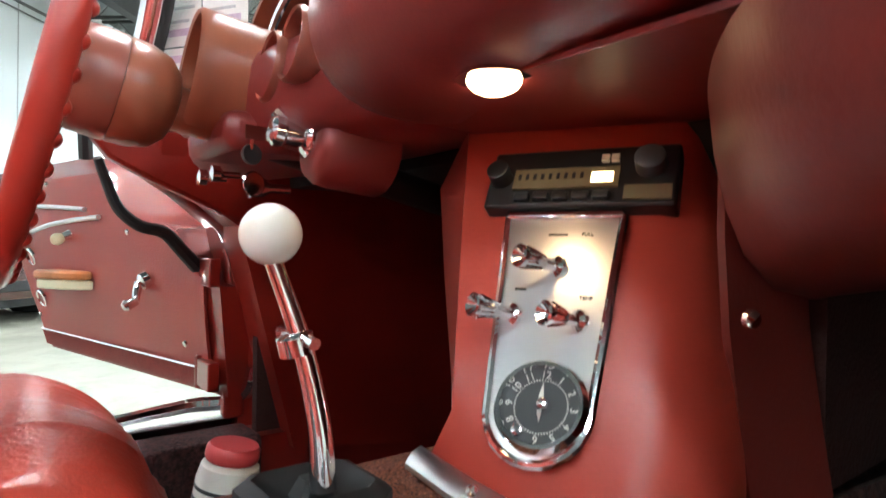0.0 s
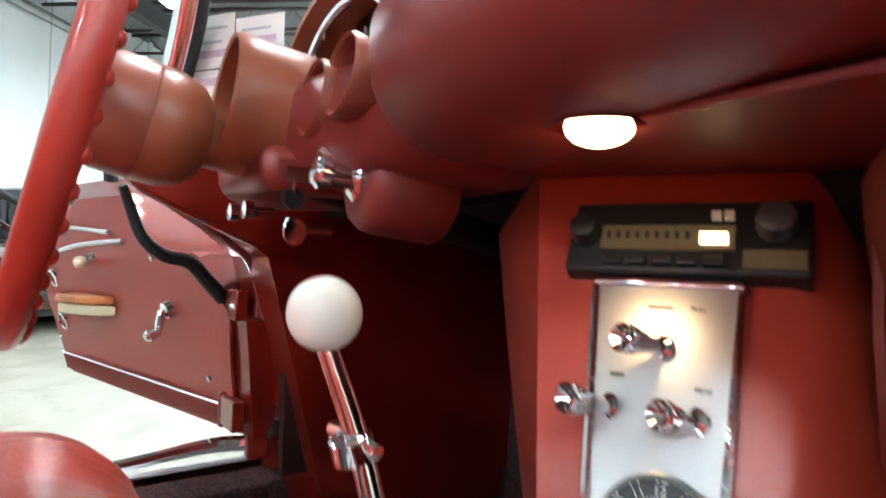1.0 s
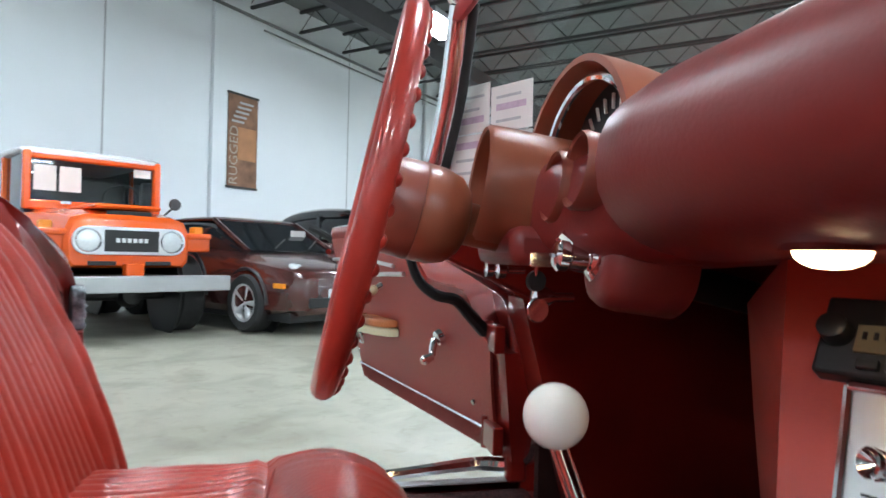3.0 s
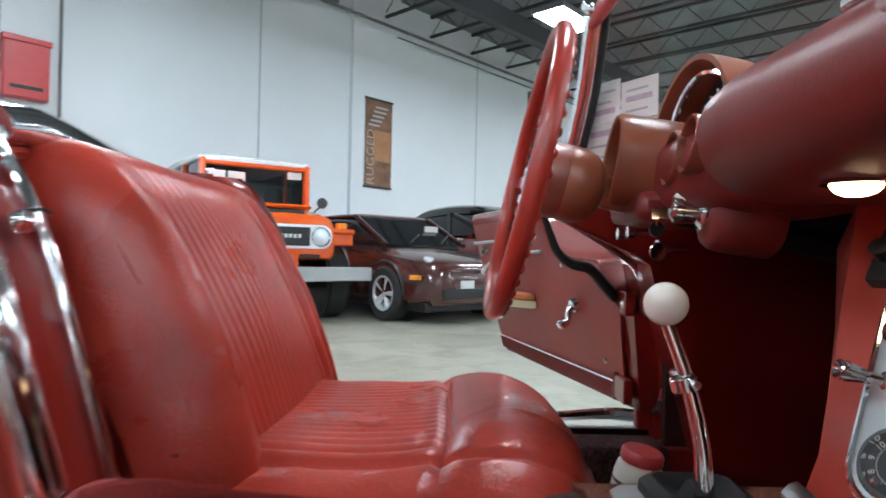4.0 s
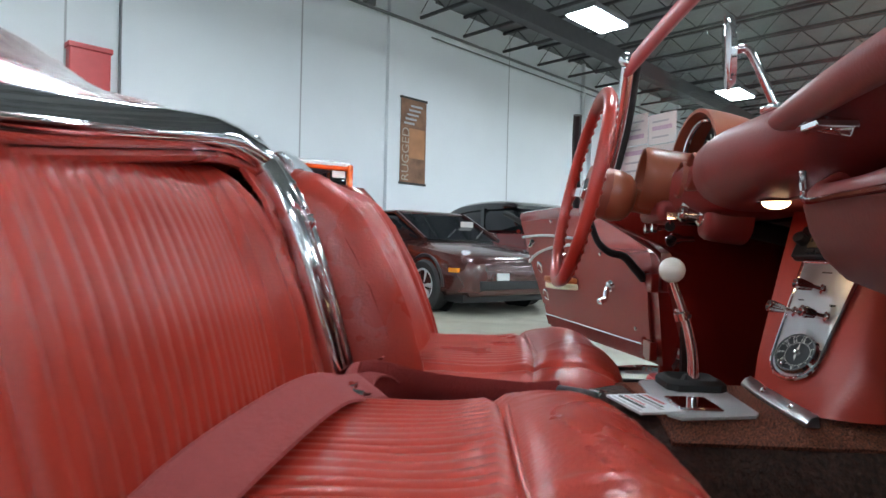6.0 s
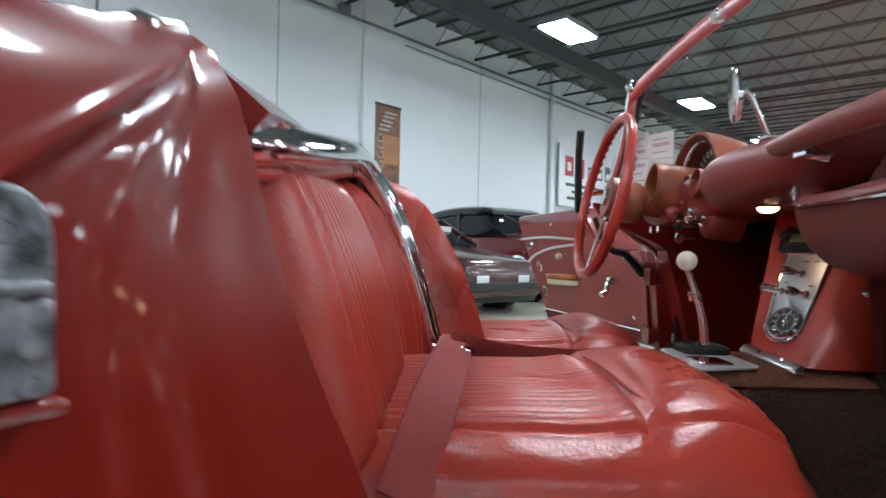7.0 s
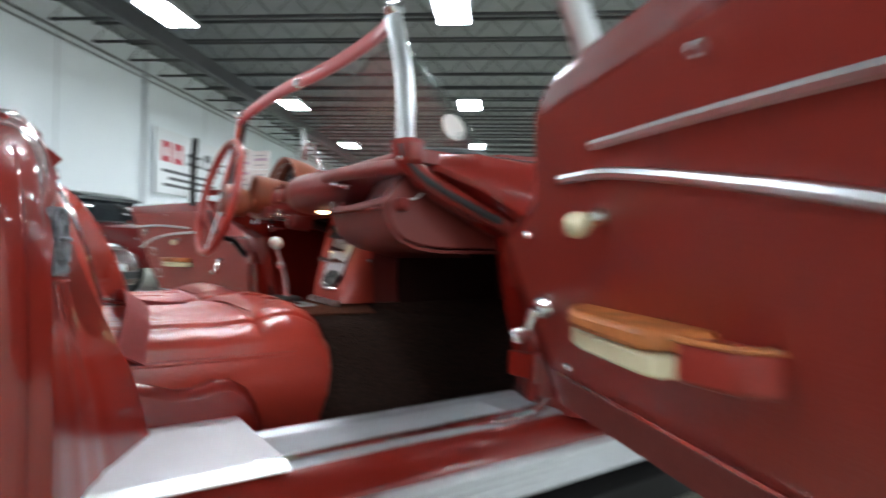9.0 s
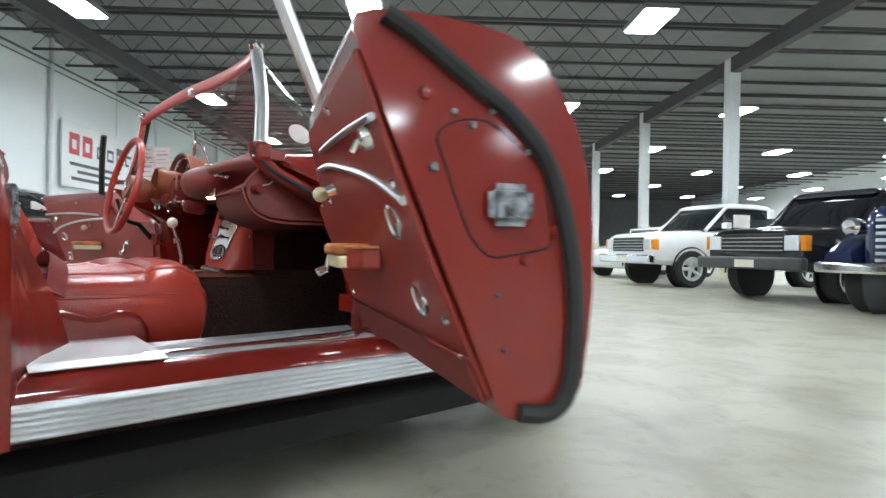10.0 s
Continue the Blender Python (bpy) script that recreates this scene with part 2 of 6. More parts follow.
def lathe(profile, at, way, seg=32):
    """A turned body: profile of (radius, along) about an axis through at."""
    q = Vector(way).to_track_quat("Z", "Y").to_matrix()
    secs = []
    for r, h in profile:
        r = max(r, 1e-4)
        secs.append([Vector(at) + q @ Vector((r * math.cos(k * math.tau / seg), r * math.sin(k * math.tau / seg), h)) for k in range(seg)])
    return loft(secs)


def curve_pts(points, n=8):
    """Catmull-Rom through points."""
    P = [Vector(p) for p in points]
    P = [2 * P[0] - P[1]] + P + [2 * P[-1] - P[-2]]
    out = []
    for i in range(1, len(P) - 2):
        for k in range(n):
            t = k / n
            a, b, c, d = P[i - 1], P[i], P[i + 1], P[i + 2]
            out.append(0.5 * ((2 * b) + (c - a) * t + (2 * a - 5 * b + 4 * c - d) * t * t + (3 * b - a - 3 * c + d) * t ** 3))
    out.append(P[-2])
    return out


# ---- hall ----
U = Vector((-0.743, 0.669, 0))      # along the lamp rows
N = Vector((0.669, 0.743, 0))       # away from the white wall


def hall(u, n, z=0.0):
    return U * u + N * n + Vector((0, 0, z))


HALL = Matrix(((U.x, N.x, 0, 0), (U.y, N.y, 0, 0), (0, 0, 1, 0), (0, 0, 0, 1)))
WALL_N, TOP = -9.3, 6.5
tagged(part("floor", box(-30, 62, WALL_N - 0.3, 29.8, -0.2, 0, HALL), FLOOR, smooth=False), "grey polished concrete floor with faint stains", "floor", kind="structure")
tagged(part("wall_white", box(-30, 62, WALL_N - 0.3, WALL_N, 0, TOP, HALL), WALL, smooth=False), "white painted warehouse wall", "wall", kind="structure")
tagged(part("wall_far", box(-30, 62, 29.5, 29.8, 0, TOP, HALL), WALL, smooth=False), "white painted far warehouse wall", "wall", kind="structure")
tagged(part("wall_end", box(62, 62.3, WALL_N, 29.5, 0, TOP, HALL), STEEL, smooth=False), "dark end wall of the warehouse", "wall", kind="structure")
tagged(part("wall_back", box(-30.3, -30, WALL_N, 29.5, 0, TOP, HALL), WALL, smooth=False), "white painted warehouse wall behind", "wall", kind="structure")
tagged(part("ceiling", box(-30.3, 62.3, WALL_N - 0.3, 29.8, TOP, TOP + 0.2, HALL), STEEL, smooth=False), "dark grey corrugated steel roof deck", "ceiling", kind="structure")

lamp = empty("ceiling_lamp", "rectangular white hanging ceiling lamp, switched on", "lamp", group="hanging hall lamps")
part("housing", box(-0.62, 0.62, -0.32, 0.32, 0.01, 0.10), STEEL, lamp, smooth=False)
part("diffuser", box(-0.58, 0.58, -0.28, 0.28, -0.02, 0.01), LAMP, lamp, smooth=False)
ROT = Matrix.Rotation(math.atan2(U.y, U.x), 4, "Z")
U0, N0, DU, DN = 9.7, -4.9, 7.0, 5.3
first = True
for j in range(7):
    for i in range(-4, 6):
        p = hall(U0 + DU * i, N0 + DN * j, 5.0)
        m = Matrix.Translation(p) @ ROT
        if first:
            lamp.matrix_basis = m
            first = False
        else:
            copy_thing(lamp, m)


# ---- the convertible ----
car = empty("convertible_car", "red vintage two-seat convertible with open doors and red vinyl interior", "car")


def sheet(rows, thick=0.0):
    """An open grid skin, thickened along its normals when thick is given."""
    bm = loft(rows, closed=False)
    if thick:
        bm.normal_update()
        geom = bmesh.ops.solidify(bm, geom=bm.faces[:], thickness=thick)
    return bm


def ell(cx, cy, cz, ry, rz, n=20, power=2.0):
    """A rounded section in the plane x = cx."""
    out = []
    for k in range(n):
        a = k * math.tau / n
        c, s = math.cos(a), math.sin(a)
        out.append((cx, cy + ry * math.copysign(abs(c) ** (2 / power), c), cz + rz * math.copysign(abs(s) ** (2 / power), s)))
    return out


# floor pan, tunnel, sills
# wide and near-black, so that it deepens the shade under the car
part("underbody", box(-0.86, 0.86, -0.75, 2.2, 0.17, 0.24), SHADE_BLACK, car, "car underside, painted near-black for the shade below it")
part("floor_pan", box(-0.70, 0.70, 0.15, 1.95, 0.24, 0.30), DARK_CARPET, car, "dark red carpeted floor pan")
tun = [(-0.22, 0.30), (-0.205, 0.42), (-0.180, 0.51), (-0.14, 0.562), (-0.08, 0.58), (0.10, 0.58), (0.145, 0.567), (0.178, 0.530), (0.205, 0.47), (0.225, 0.40), (0.24, 0.30)]
# carpet split in two tones: the sides' shade is in the darker one
part("tunnel", loft([[(x, y, z + dz) for x, z in tun] for y, dz in ((0.30, -0.05), (0.6, -0.042), (0.74, -0.025), (0.84, -0.003), (0.9, 0), (1.2, 0.0), (1.62, 0.02))]), BROWN_CARPET, car, "brown carpet over the tunnel, footwell shade in its dark tone")
part("tunnel_mat", loft([[(x, y, z) for x, z in ((-0.145, 0.566), (-0.08, 0.5835), (0.10, 0.5835), (0.155, 0.566), (0.150, 0.560), (0.10, 0.578), (-0.08, 0.578), (-0.14, 0.560))] for y in (0.86, 0.95, 1.04, 1.14)]), RED_CARPET, car, "reddish brown looped carpet mat on the tunnel")
part("firewall", box(-0.76, 0.76, 1.62, 1.66, 0.26, 0.94), DARK_CARPET, car)
for s in (1, -1):
    prof = [(0.70, 0.31), (0.70, 0.425), (0.84, 0.425), (0.868, 0.410), (0.884, 0.375), (0.880, 0.31)]
    part("sill", loft([[(s * x, y, z) for x, z in prof] for y in (-0.75, 0.2, 1.2, 2.0)]), RED_PAINT, car, "glossy red painted sill")
    plate = part("sill_plate", sheet([[(s * x, y, z) for x, z in ((xi, zi), (xi + 0.022, 0.4345), (0.83, 0.4305), (0.842, 0.424))] for y, xi, zi in [(y, 0.69 if s > 0 else 0.785, 0.440) for y in (0.40, 0.62, 1.0, 1.18)]], 0.003), TREAD, car, "brushed aluminium sill plate", smooth=False)
    # brighter piece: lamp glare on the rear plate is put into its tone
    part("plate_cover", sheet([[(s * x, y, z) for x, z in ((0.605, 0.452), (0.70, 0.445), (0.83, 0.4385), (0.856, 0.430))] for y in (0.335, 0.46, 0.592)], 0.003), SILVER_TRIM, car, "wide rear sill plate, lamp glare painted in its bright tone", smooth=False)
    up = 0.022 if s < 0 else 0.0
    part("end_cap", tube(curve_pts([(s * 0.825, 0.55, 0.434), (s * 0.828, 0.9, 0.434 + up * 0.6), (s * 0.835, 1.08, 0.436 + up), (s * 0.81, 1.145, 0.440 + up), (s * 0.775, 1.172, 0.468 + up), (s * 0.765, 1.18, 0.51 + up)], 6), [0.006 + 0.008 * min(1, k / 14) for k in range(31)], 8), CHROME, plate, "bright chrome corner")
    if s < 0:
        part("sill_carpet", box(-0.788, -0.690, 0.60, 1.17, 0.30, 0.430), DARK_CARPET, car, "dark carpet over the inner sill", bevel=0.010)
    for k in range(7 if s > 0 else 0):
        part("rib", box(min(s * (0.72 + 0.014 * k), s * (0.725 + 0.014 * k)), max(s * (0.72 + 0.014 * k), s * (0.725 + 0.014 * k)), 0.42, 1.06, 0.4325, 0.4355), PLATE, plate, smooth=False)
    mould = part("rocker_moulding", loft([[(s * x, y, z) for x, z in ((0.872, 0.305), (0.872, 0.375), (0.888, 0.375), (0.896, 0.37), (0.896, 0.31), (0.888, 0.305))] for y in (-0.75, 2.0)]), PLATE, car, "ribbed bright aluminium rocker moulding", smooth=False)
    for k in range(5):
        part("rib", tube([(s * 0.897, -0.75, 0.314 + 0.0125 * k), (s * 0.897, 2.0, 0.314 + 0.0125 * k)], 0.0045, 6), PLATE, mould)

# quarter panels with door jambs
def lerp_table(z, table):
    for (a, va), (b, vb) in zip(table, table[1:]):
        if z <= b:
            k = max(0.0, (z - a) / (b - a))
            k = k * k * (3 - 2 * k) * 0.35 + k * 0.65
            return va + (vb - va) * k
    return table[-1][1]


INNER_Y = [(0.30, 0.475), (0.44, 0.445), (0.54, 0.420), (0.60, 0.394), (0.65, 0.371), (0.71, 0.346), (0.78, 0.324), (0.83, 0.312), (0.87, 0.301), (0.905, 0.282), (0.93, 0.25)]
for s in (1, -1):
    rows = []
    levels = [(0.30 + 0.445 * k / 14, 0.0) for k in range(15)] + [(0.745 + 0.180 * math.sin(a) ** 0.95, a) for a in [math.pi / 2 * k / 16 for k in range(1, 17)]]
    for z, a in levels:
        out = 0.66 + 0.285 * max(0.0, math.cos(a)) ** 1.0 - 0.08 * max(0.0, 0.52 - z)
        top = math.sin(a) ** 2
        yi = lerp_table(z, INNER_Y)
        yo = 0.280
        fr = 0.945 - 0.68 * max(0.0, (z - 0.73) / 0.18) ** 1.25
        row = [(0.50, -0.85), (0.52, 0.10), (0.585, 0.24), (0.607, yi - 0.10), (0.613, yi - 0.05), (0.622, yi - 0.018), (0.637, yi - 0.003)]
        yr = yi + (yo - yi) * fr + 0.004
        for k in range(49):
            f = fr * k / 26 if k <= 26 else fr + (1 - fr) * ((k - 26) / 22)
            if f <= fr:
                y = yi + (yo - yi) * f - 0.008 * math.sin(math.pi * min(1, f / fr)) + 0.003 * math.exp(-(f / 0.08) ** 2)
            else:
                y = yr + (yo - 0.03 * top - yr) * ((f - fr) / (1 - fr)) ** 1.2
            fold = 1 - 0.6 * top
            y += fold * (0.009 * math.exp(-((f - fr) / 0.028) ** 2) - 0.009 * math.exp(-((f - fr + 0.075) / 0.040) ** 2) + 0.003 * math.exp(-((f - fr * 0.66) / 0.035) ** 2) - 0.004 * math.exp(-((f - fr * 0.40) / 0.05) ** 2))
            y -= 0.007 * math.exp(-((f - 0.968) / 0.014) ** 2) * (1 - top)
            xx = 0.648 + (out - 0.648) * f
            y -= 0.011 * math.exp(-((xx - 0.884) / 0.030) ** 2 - ((z - 0.750) / 0.055) ** 2)
            y -= 0.016 * max(0.0, (f - 0.90) / 0.10) ** 2
            row.append((xx, y))
        yo -= 0.03 * top
        yo -= 0.014
        row += [(out + 0.001, yo - 0.022), (out + 0.003, yo - 0.05), (out + 0.005, 0.12 - 0.03 * top), (out + 0.006, -0.05), (out + 0.006, -0.25), (out + 0.004, -0.5), (out, -0.85)]
        ahead = 0.085 if s < 0 else 0.0      # the driver's jamb stands further forward
        rows.append([(s * x, y + ahead * max(0.0, min(1.0, (y + 0.3) / 0.4)), z - 0.024 * top * max(0.0, min(1.0, (x - 0.66) / 0.10)) * max(0.0, min(1.0, (0.36 - y) / 0.08))) for x, y in row])
    q = part("quarter_panel", loft(rows), RED_PAINT, car, "glossy red rear quarter panel with a door jamb")
    # striker plate on the jamb
    m = Matrix.Translation((s * 0.884, 0.298 + ahead, 0.746)) @ Matrix.Rotation(s * radians(-27), 4, "Z") @ Matrix.Diagonal((0.76, 1, 0.88, 1))
    arch = [(-0.021, -0.042), (0.019, -0.042), (0.021, -0.038), (0.022, 0.016)] + [(0.022 * math.cos(a), 0.020 + 0.024 * math.sin(a)) for a in [k * math.pi / 10 for k in range(1, 10)]] + [(-0.022, 0.016), (-0.024, -0.038)]
    bm = prism(arch, "y", -0.012, 0.008)
    bm.transform(m)
    st = part("striker_plate", bm, STEELCAST, car, "grey cast metal door striker plate", bevel=0.003)
    part("striker_rib", box(-0.018, 0.014, 0.006, 0.013, 0.000, 0.006, m), STEELCAST, st, bevel=0.002)
    part("striker_ramp", box(-0.020, -0.004, 0.006, 0.012, -0.026, -0.001, m), STEELCAST, st, bevel=0.003)
    part("notch", lathe([(0, 0.0), (0.0085, 0.0), (0.0085, 0.0015), (0, 0.0015)], m @ Vector((0.006, 0.0078, -0.010)), m.to_3x3() @ Vector((0, 1, 0)), 18), BLACK, st)
    part("notch_rim", lathe([(0.0085, 0.0), (0.0115, 0.0), (0.0105, 0.003), (0.0085, 0.003)], m @ Vector((0.006, 0.0075, -0.010)), m.to_3x3() @ Vector((0, 1, 0)), 18), STEELCAST, st)
    for a, b in ((0.003, 0.026), (-0.010, -0.035), (0.009, -0.035)):
        part("screw", lathe([(0, 0), (0.0052, 0), (0.0045, 0.003), (0.003, 0.0032), (0.0025, 0.002), (0, 0.002)], m @ Vector((a, 0.008, b)), m.to_3x3() @ Vector((0, 1, 0)), 12), STEELCAST, st)
    part("jamb_lip", box(-0.032, 0.024, -0.016, 0.008, -0.052, -0.043, m), RED_PAINT, q, bevel=0.004)
    # inner ledge ahead of the jamb
    led = [(0.36, 0.31), (0.645, 0.31), (0.640, 0.42), (0.630, 0.465), (0.612, 0.495), (0.585, 0.512), (0.555, 0.514), (0.52, 0.504), (0.49, 0.505), (0.462, 0.514), (0.44, 0.520), (0.40, 0.522), (0.36, 0.522)]
    part("inner_ledge", prism([(y, z) for y, z in led], "x", s * 0.545, s * 0.622), RED_PAINT, car, "glossy red inner body ledge", bevel=0.016)

# rear deck and cockpit rim
rows = []
for y, h in ((0.31, 0.880), (0.285, 0.902), (0.25, 0.922), (0.19, 0.955), (0.12, 1.000), (0.03, 1.042), (-0.08, 1.070), (-0.25, 1.082), (-0.45, 1.07), (-0.65, 1.01), (-0.85, 0.935)):
    row = []
    for x in [-0.64 + 1.28 * k / 30 for k in range(31)]:
        e = abs(x) / 0.64
        lift = h - max(0.0, h - 0.900) * min(1.0, e ** 2.4 + 0.55 * math.exp(-(x / 0.17) ** 2)) if h > 0.92 else h - 0.03 * e ** 3
        row.append((x, y - 0.02 * (1 - e * e) * (1 if y > 0.15 else 0), lift))
    rows.append(row)
part("rear_deck", sheet(rows, 0.02), RED_PAINT, car, "glossy red rear deck")
part("trunk_floor", box(-0.88, 0.88, -0.9, 0.2, 0.28, 0.34), RED_PAINT, car)
part("tail_wall", box(-0.9, 0.9, -0.9, -0.84, 0.3, 0.93), RED_PAINT, car)
back = part("bulkhead", box(-0.66, 0.66, 0.18, 0.24, 0.30, 0.86), RED_VINYL, car)
def band(pts, w, t):
    """A rounded flat moulding: w half its width across the slope, t half its thickness."""
    rows = []
    for i, p in enumerate(pts):
        d = (pts[min(i + 1, len(pts) - 1)] - pts[max(i - 1, 0)]).normalized()
        out = Vector((0, 0.62, -0.78))
        out = (out - d * out.dot(d)).normalized()
        up = Vector((0, 0.78, 0.62))
        up = (up - d * up.dot(d)).normalized()
        rows.append([p + out * (w * math.copysign(abs(math.cos(a)) ** 0.7, math.cos(a))) + up * (t * math.copysign(abs(math.sin(a)) ** 0.8, math.sin(a))) for a in [k * math.tau / 16 for k in range(16)]])
    return loft(rows)


MID = -0.004                            # middle of the strip between the seats
for s in (1, -1):
    rim = curve_pts([(s * 0.67, 0.262, 0.840), (s * 0.60, 0.302, 0.850), (s * 0.45, 0.318, 0.868), (s * 0.30, 0.324, 0.890), (s * 0.19, 0.324, 0.906), (s * 0.12, 0.324, 0.911), (MID + s * 0.048, 0.332, 0.903)], 6)
    part("cockpit_moulding", band(rim, 0.020, 0.016), CHROME, car, "chrome cockpit edge moulding")
    part("moulding_seal", tube([Vector(p) + Vector((0, -0.004, -0.026)) for p in rim], 0.007, 8), RED_VINYL, car, "red piped edge seal")
    w0 = 0.043
    fall = curve_pts([(MID + s * w0, 0.314, 0.918), (MID + s * w0, 0.334, 0.893), (MID + s * w0, 0.366, 0.843), (MID + s * w0, 0.392, 0.78), (MID + s * w0, 0.420, 0.69), (MID + s * w0 * 0.95, 0.448, 0.592)], 6)
    fat = 0.0190 if s > 0 else 0.0075
    strip = part("centre_moulding", tube(fall, [fat] * len(fall), 16), CHROME, car, "half-round chrome strip beside the centre panel")
    part("strip_joint", tube([fall[14] + Vector((-0.020, 0.002, 0)), fall[14] + Vector((0, 0.0185, 0.008)) * (fat / 0.0175), fall[14] + Vector((0.020, 0.002, 0))], 0.0016, 6), BLACK, strip, "dark butt joint")
    for k, p in enumerate(((MID - 0.018, 0.350, 0.866), (MID - 0.014, 0.380, 0.812))):
        if s > 0:
            part("button", lathe([(0, 0), (0.011, 0), (0.011, 0.006), (0.006, 0.014), (0, 0.016)], p, (0, 0.8, 0.5), 14), CHROME, car, "chrome snap button")
part("centre_panel", sheet([[(x, y, z) for x in (MID - 0.042, MID - 0.02, MID + 0.02, MID + 0.042)] for y, z in ((0.20, 0.925), (0.26, 0.925), (0.313, 0.905), (0.362, 0.84), (0.388, 0.78), (0.416, 0.69), (0.444, 0.590))], 0.008), RED_PAINT, car, "glossy red panel between the seats")
part("panel_tip", box(MID - 0.056, MID + 0.062, 0.450, 0.470, 0.580, 0.594), CHROME, car, bevel=0.003)
part("deck_latch", join(box(0.688, 0.716, 0.236, 0.272, 0.885, 0.903), tube([(0.702, 0.238, 0.904), (0.702, 0.254, 0.911), (0.702, 0.270, 0.904)], 0.006, 8)), CHROME, car, "small chrome deck latch", bevel=0.004)



# seats
def pleat(t, pitch):
    return abs(math.sin(math.pi * t / pitch)) ** 0.6 - 0.6


def cushion(cx, s, dy, by, lift=0.0):
    w, y0, y1 = 0.250, 0.40 + dy, 0.912 + dy
    nx, ny = 168, 40
    def top(u, v):
        x = u * w
        e = max(0.0, 1 - abs(u) ** 5) ** 0.5
        f = max(0.0, 1 - max(0, v) ** 7) ** 0.5
        z = 0.552 + lift + 0.056 * e * f + 0.034 * (1 - u * u) * math.exp(-((v - 0.62) / 0.30) ** 2)
        if abs(u) < 0.74 and v < 0.33:
            z += 0.0044 * min(1.0, (0.33 - v) * 10) * pleat(x, 0.0185)
        z -= 0.010 * math.exp(-((v - 0.36) / 0.025) ** 2) * e
        z -= 0.007 * math.exp(-((abs(u) - 0.76) / 0.025) ** 2) * f
        z += 0.003 * noise.noise(Vector((x * 9 + cx * 7, v * 3, 0.3)))
        wr = noise.noise(Vector((x * 26 + cx * 3, v * 4 + x * 6, 2.1)))
        z += 0.0026 * max(0.0, 1 - abs(wr) * 4) * max(0.0, min(1.0, (abs(u) + abs(v) - 0.75) * 3)) * e
        return z
    bm = bmesh.new()
    g = []
    for j in range(ny + 1):
        v = -1 + 2 * j / ny
        y = (y0 + y1) / 2 + v * (y1 - y0) / 2
        row = []
        for i in range(nx + 1):
            u = -1 + 2 * i / nx
            row.append(bm.verts.new((cx + u * w * (1 - 0.06 * max(0, v) ** 3), y - 0.05 * abs(u) ** 3 * max(0, v), top(u, v))))
        g.append(row)
    for a, b in zip(g, g[1:]):
        for i in range(nx):
            bm.faces.new((a[i], a[i + 1], b[i + 1], b[i]))
    ring = g[0] + [r[-1] for r in g[1:]] + g[-1][-2::-1] + [r[0] for r in g[-2:0:-1]]
    prev = ring
    for dz, gr in ((0.012, 0.010), (0.05, 0.016), (0.10, 0.010), (0.16, -0.01)):
        cur = []
        for vtx in ring:
            dirv = Vector((vtx.co.x - cx, vtx.co.y - 0.62 - dy, 0)).normalized()
            cur.append(bm.verts.new((vtx.co.x + dirv.x * gr, vtx.co.y + dirv.y * gr, vtx.co.z - dz)))
        for k in range(len(ring)):
            j = (k + 1) % len(ring)
            bm.faces.new((prev[k], prev[j], cur[j], cur[k]))
        prev = cur
    seat = part("seat", bm, RED_VINYL, car, "red pleated vinyl bucket seat with creased, worn cushion")
    loop = []
    for k in range(64):
        a = k * math.tau / 64
        c, q = math.cos(a), math.sin(a)
        px, py = math.copysign(abs(c) ** 0.35, c), math.copysign(abs(q) ** 0.35, q)
        loop.append((cx + px * (w + 0.006) * (1 - 0.06 * max(0, py) ** 3), 0.656 + dy + py * 0.262 - 0.05 * abs(px) ** 3 * max(0, py), 0.545 + lift))
    part("piping", tube(loop, 0.0045, 6, close=True), RED_VINYL, seat)
    part("seat_seam", tube([(cx + u * w * 0.96, 0.748 + dy + 0.015 * u * u, top(u, 0.36) + 0.006) for u in [k / 12 - 1 for k in range(25)]], 0.003, 6), RED_VINYL, seat)
    part("seat_base", box(cx - 0.21, cx + 0.21, 0.42 + dy, 0.78 + dy, 0.30, 0.42), BLACK, seat)
    # backrest
    nu, nv = 210, 36
    upv, nrm = (Vector((0, -0.318, 0.948)), Vector((0, 0.948, 0.318))) if s > 0 else (Vector((0, -0.44, 0.90)), Vector((0, 0.90, 0.44)))
    org = Vector((cx - 0.007 if s > 0 else cx - 0.022, by, 0.52))
    rows = []
    for j in range(nv + 1):
        h = j / nv
        row = []
        half = 0.268 - 0.012 * h - 0.030 * max(0, h - 0.75) ** 2 * 16
        for i in range(nu + 1):
            u = -1 + 2 * i / nu
            e = max(0.0, 1 - abs(u) ** 12) ** 0.5
            t = max(0.0, 1 - max(0, (h - 0.5) * 2) ** 5) ** 0.5
            d = -0.05 + 0.078 * e * t + 0.024 * math.sin(math.pi * h) * (1 - u * u) + ((0.050 if s > 0 else 0.034) if u * s < 0 else (0.006 if s > 0 else 0.030)) * math.exp(-((abs(u) - 0.84) / 0.12) ** 2) * math.sin(math.pi * min(1, h * 1.05)) ** 0.5
            if abs(u) < 0.76 and h < 0.93:
                d += (0.0045 if s > 0 else 0.0058) * min(1.0, (0.93 - h) * 12) * pleat(u * half + 0.0012 * noise.noise(Vector((u * 2, h * 4, cx))), 0.0185)
            d -= 0.007 * math.exp(-((abs(u) - 0.80) / 0.02) ** 2)
            d += 0.0030 * noise.noise(Vector((u * 2.5 + cx * 5, h * 4, 1.7)))
            wr = noise.noise(Vector((u * 5 + h * 3 + cx * 9, h * 6 - u * 3, 4.1)))
            d += 0.0022 * max(0.0, 1 - abs(wr) * 3.5) * max(0.0, abs(u) - 0.55) * 2
            row.append(org + upv * (h * (0.400 if s > 0 else 0.449)) + nrm * d + Vector((u * half, 0, 0)))
        rows.append(row)
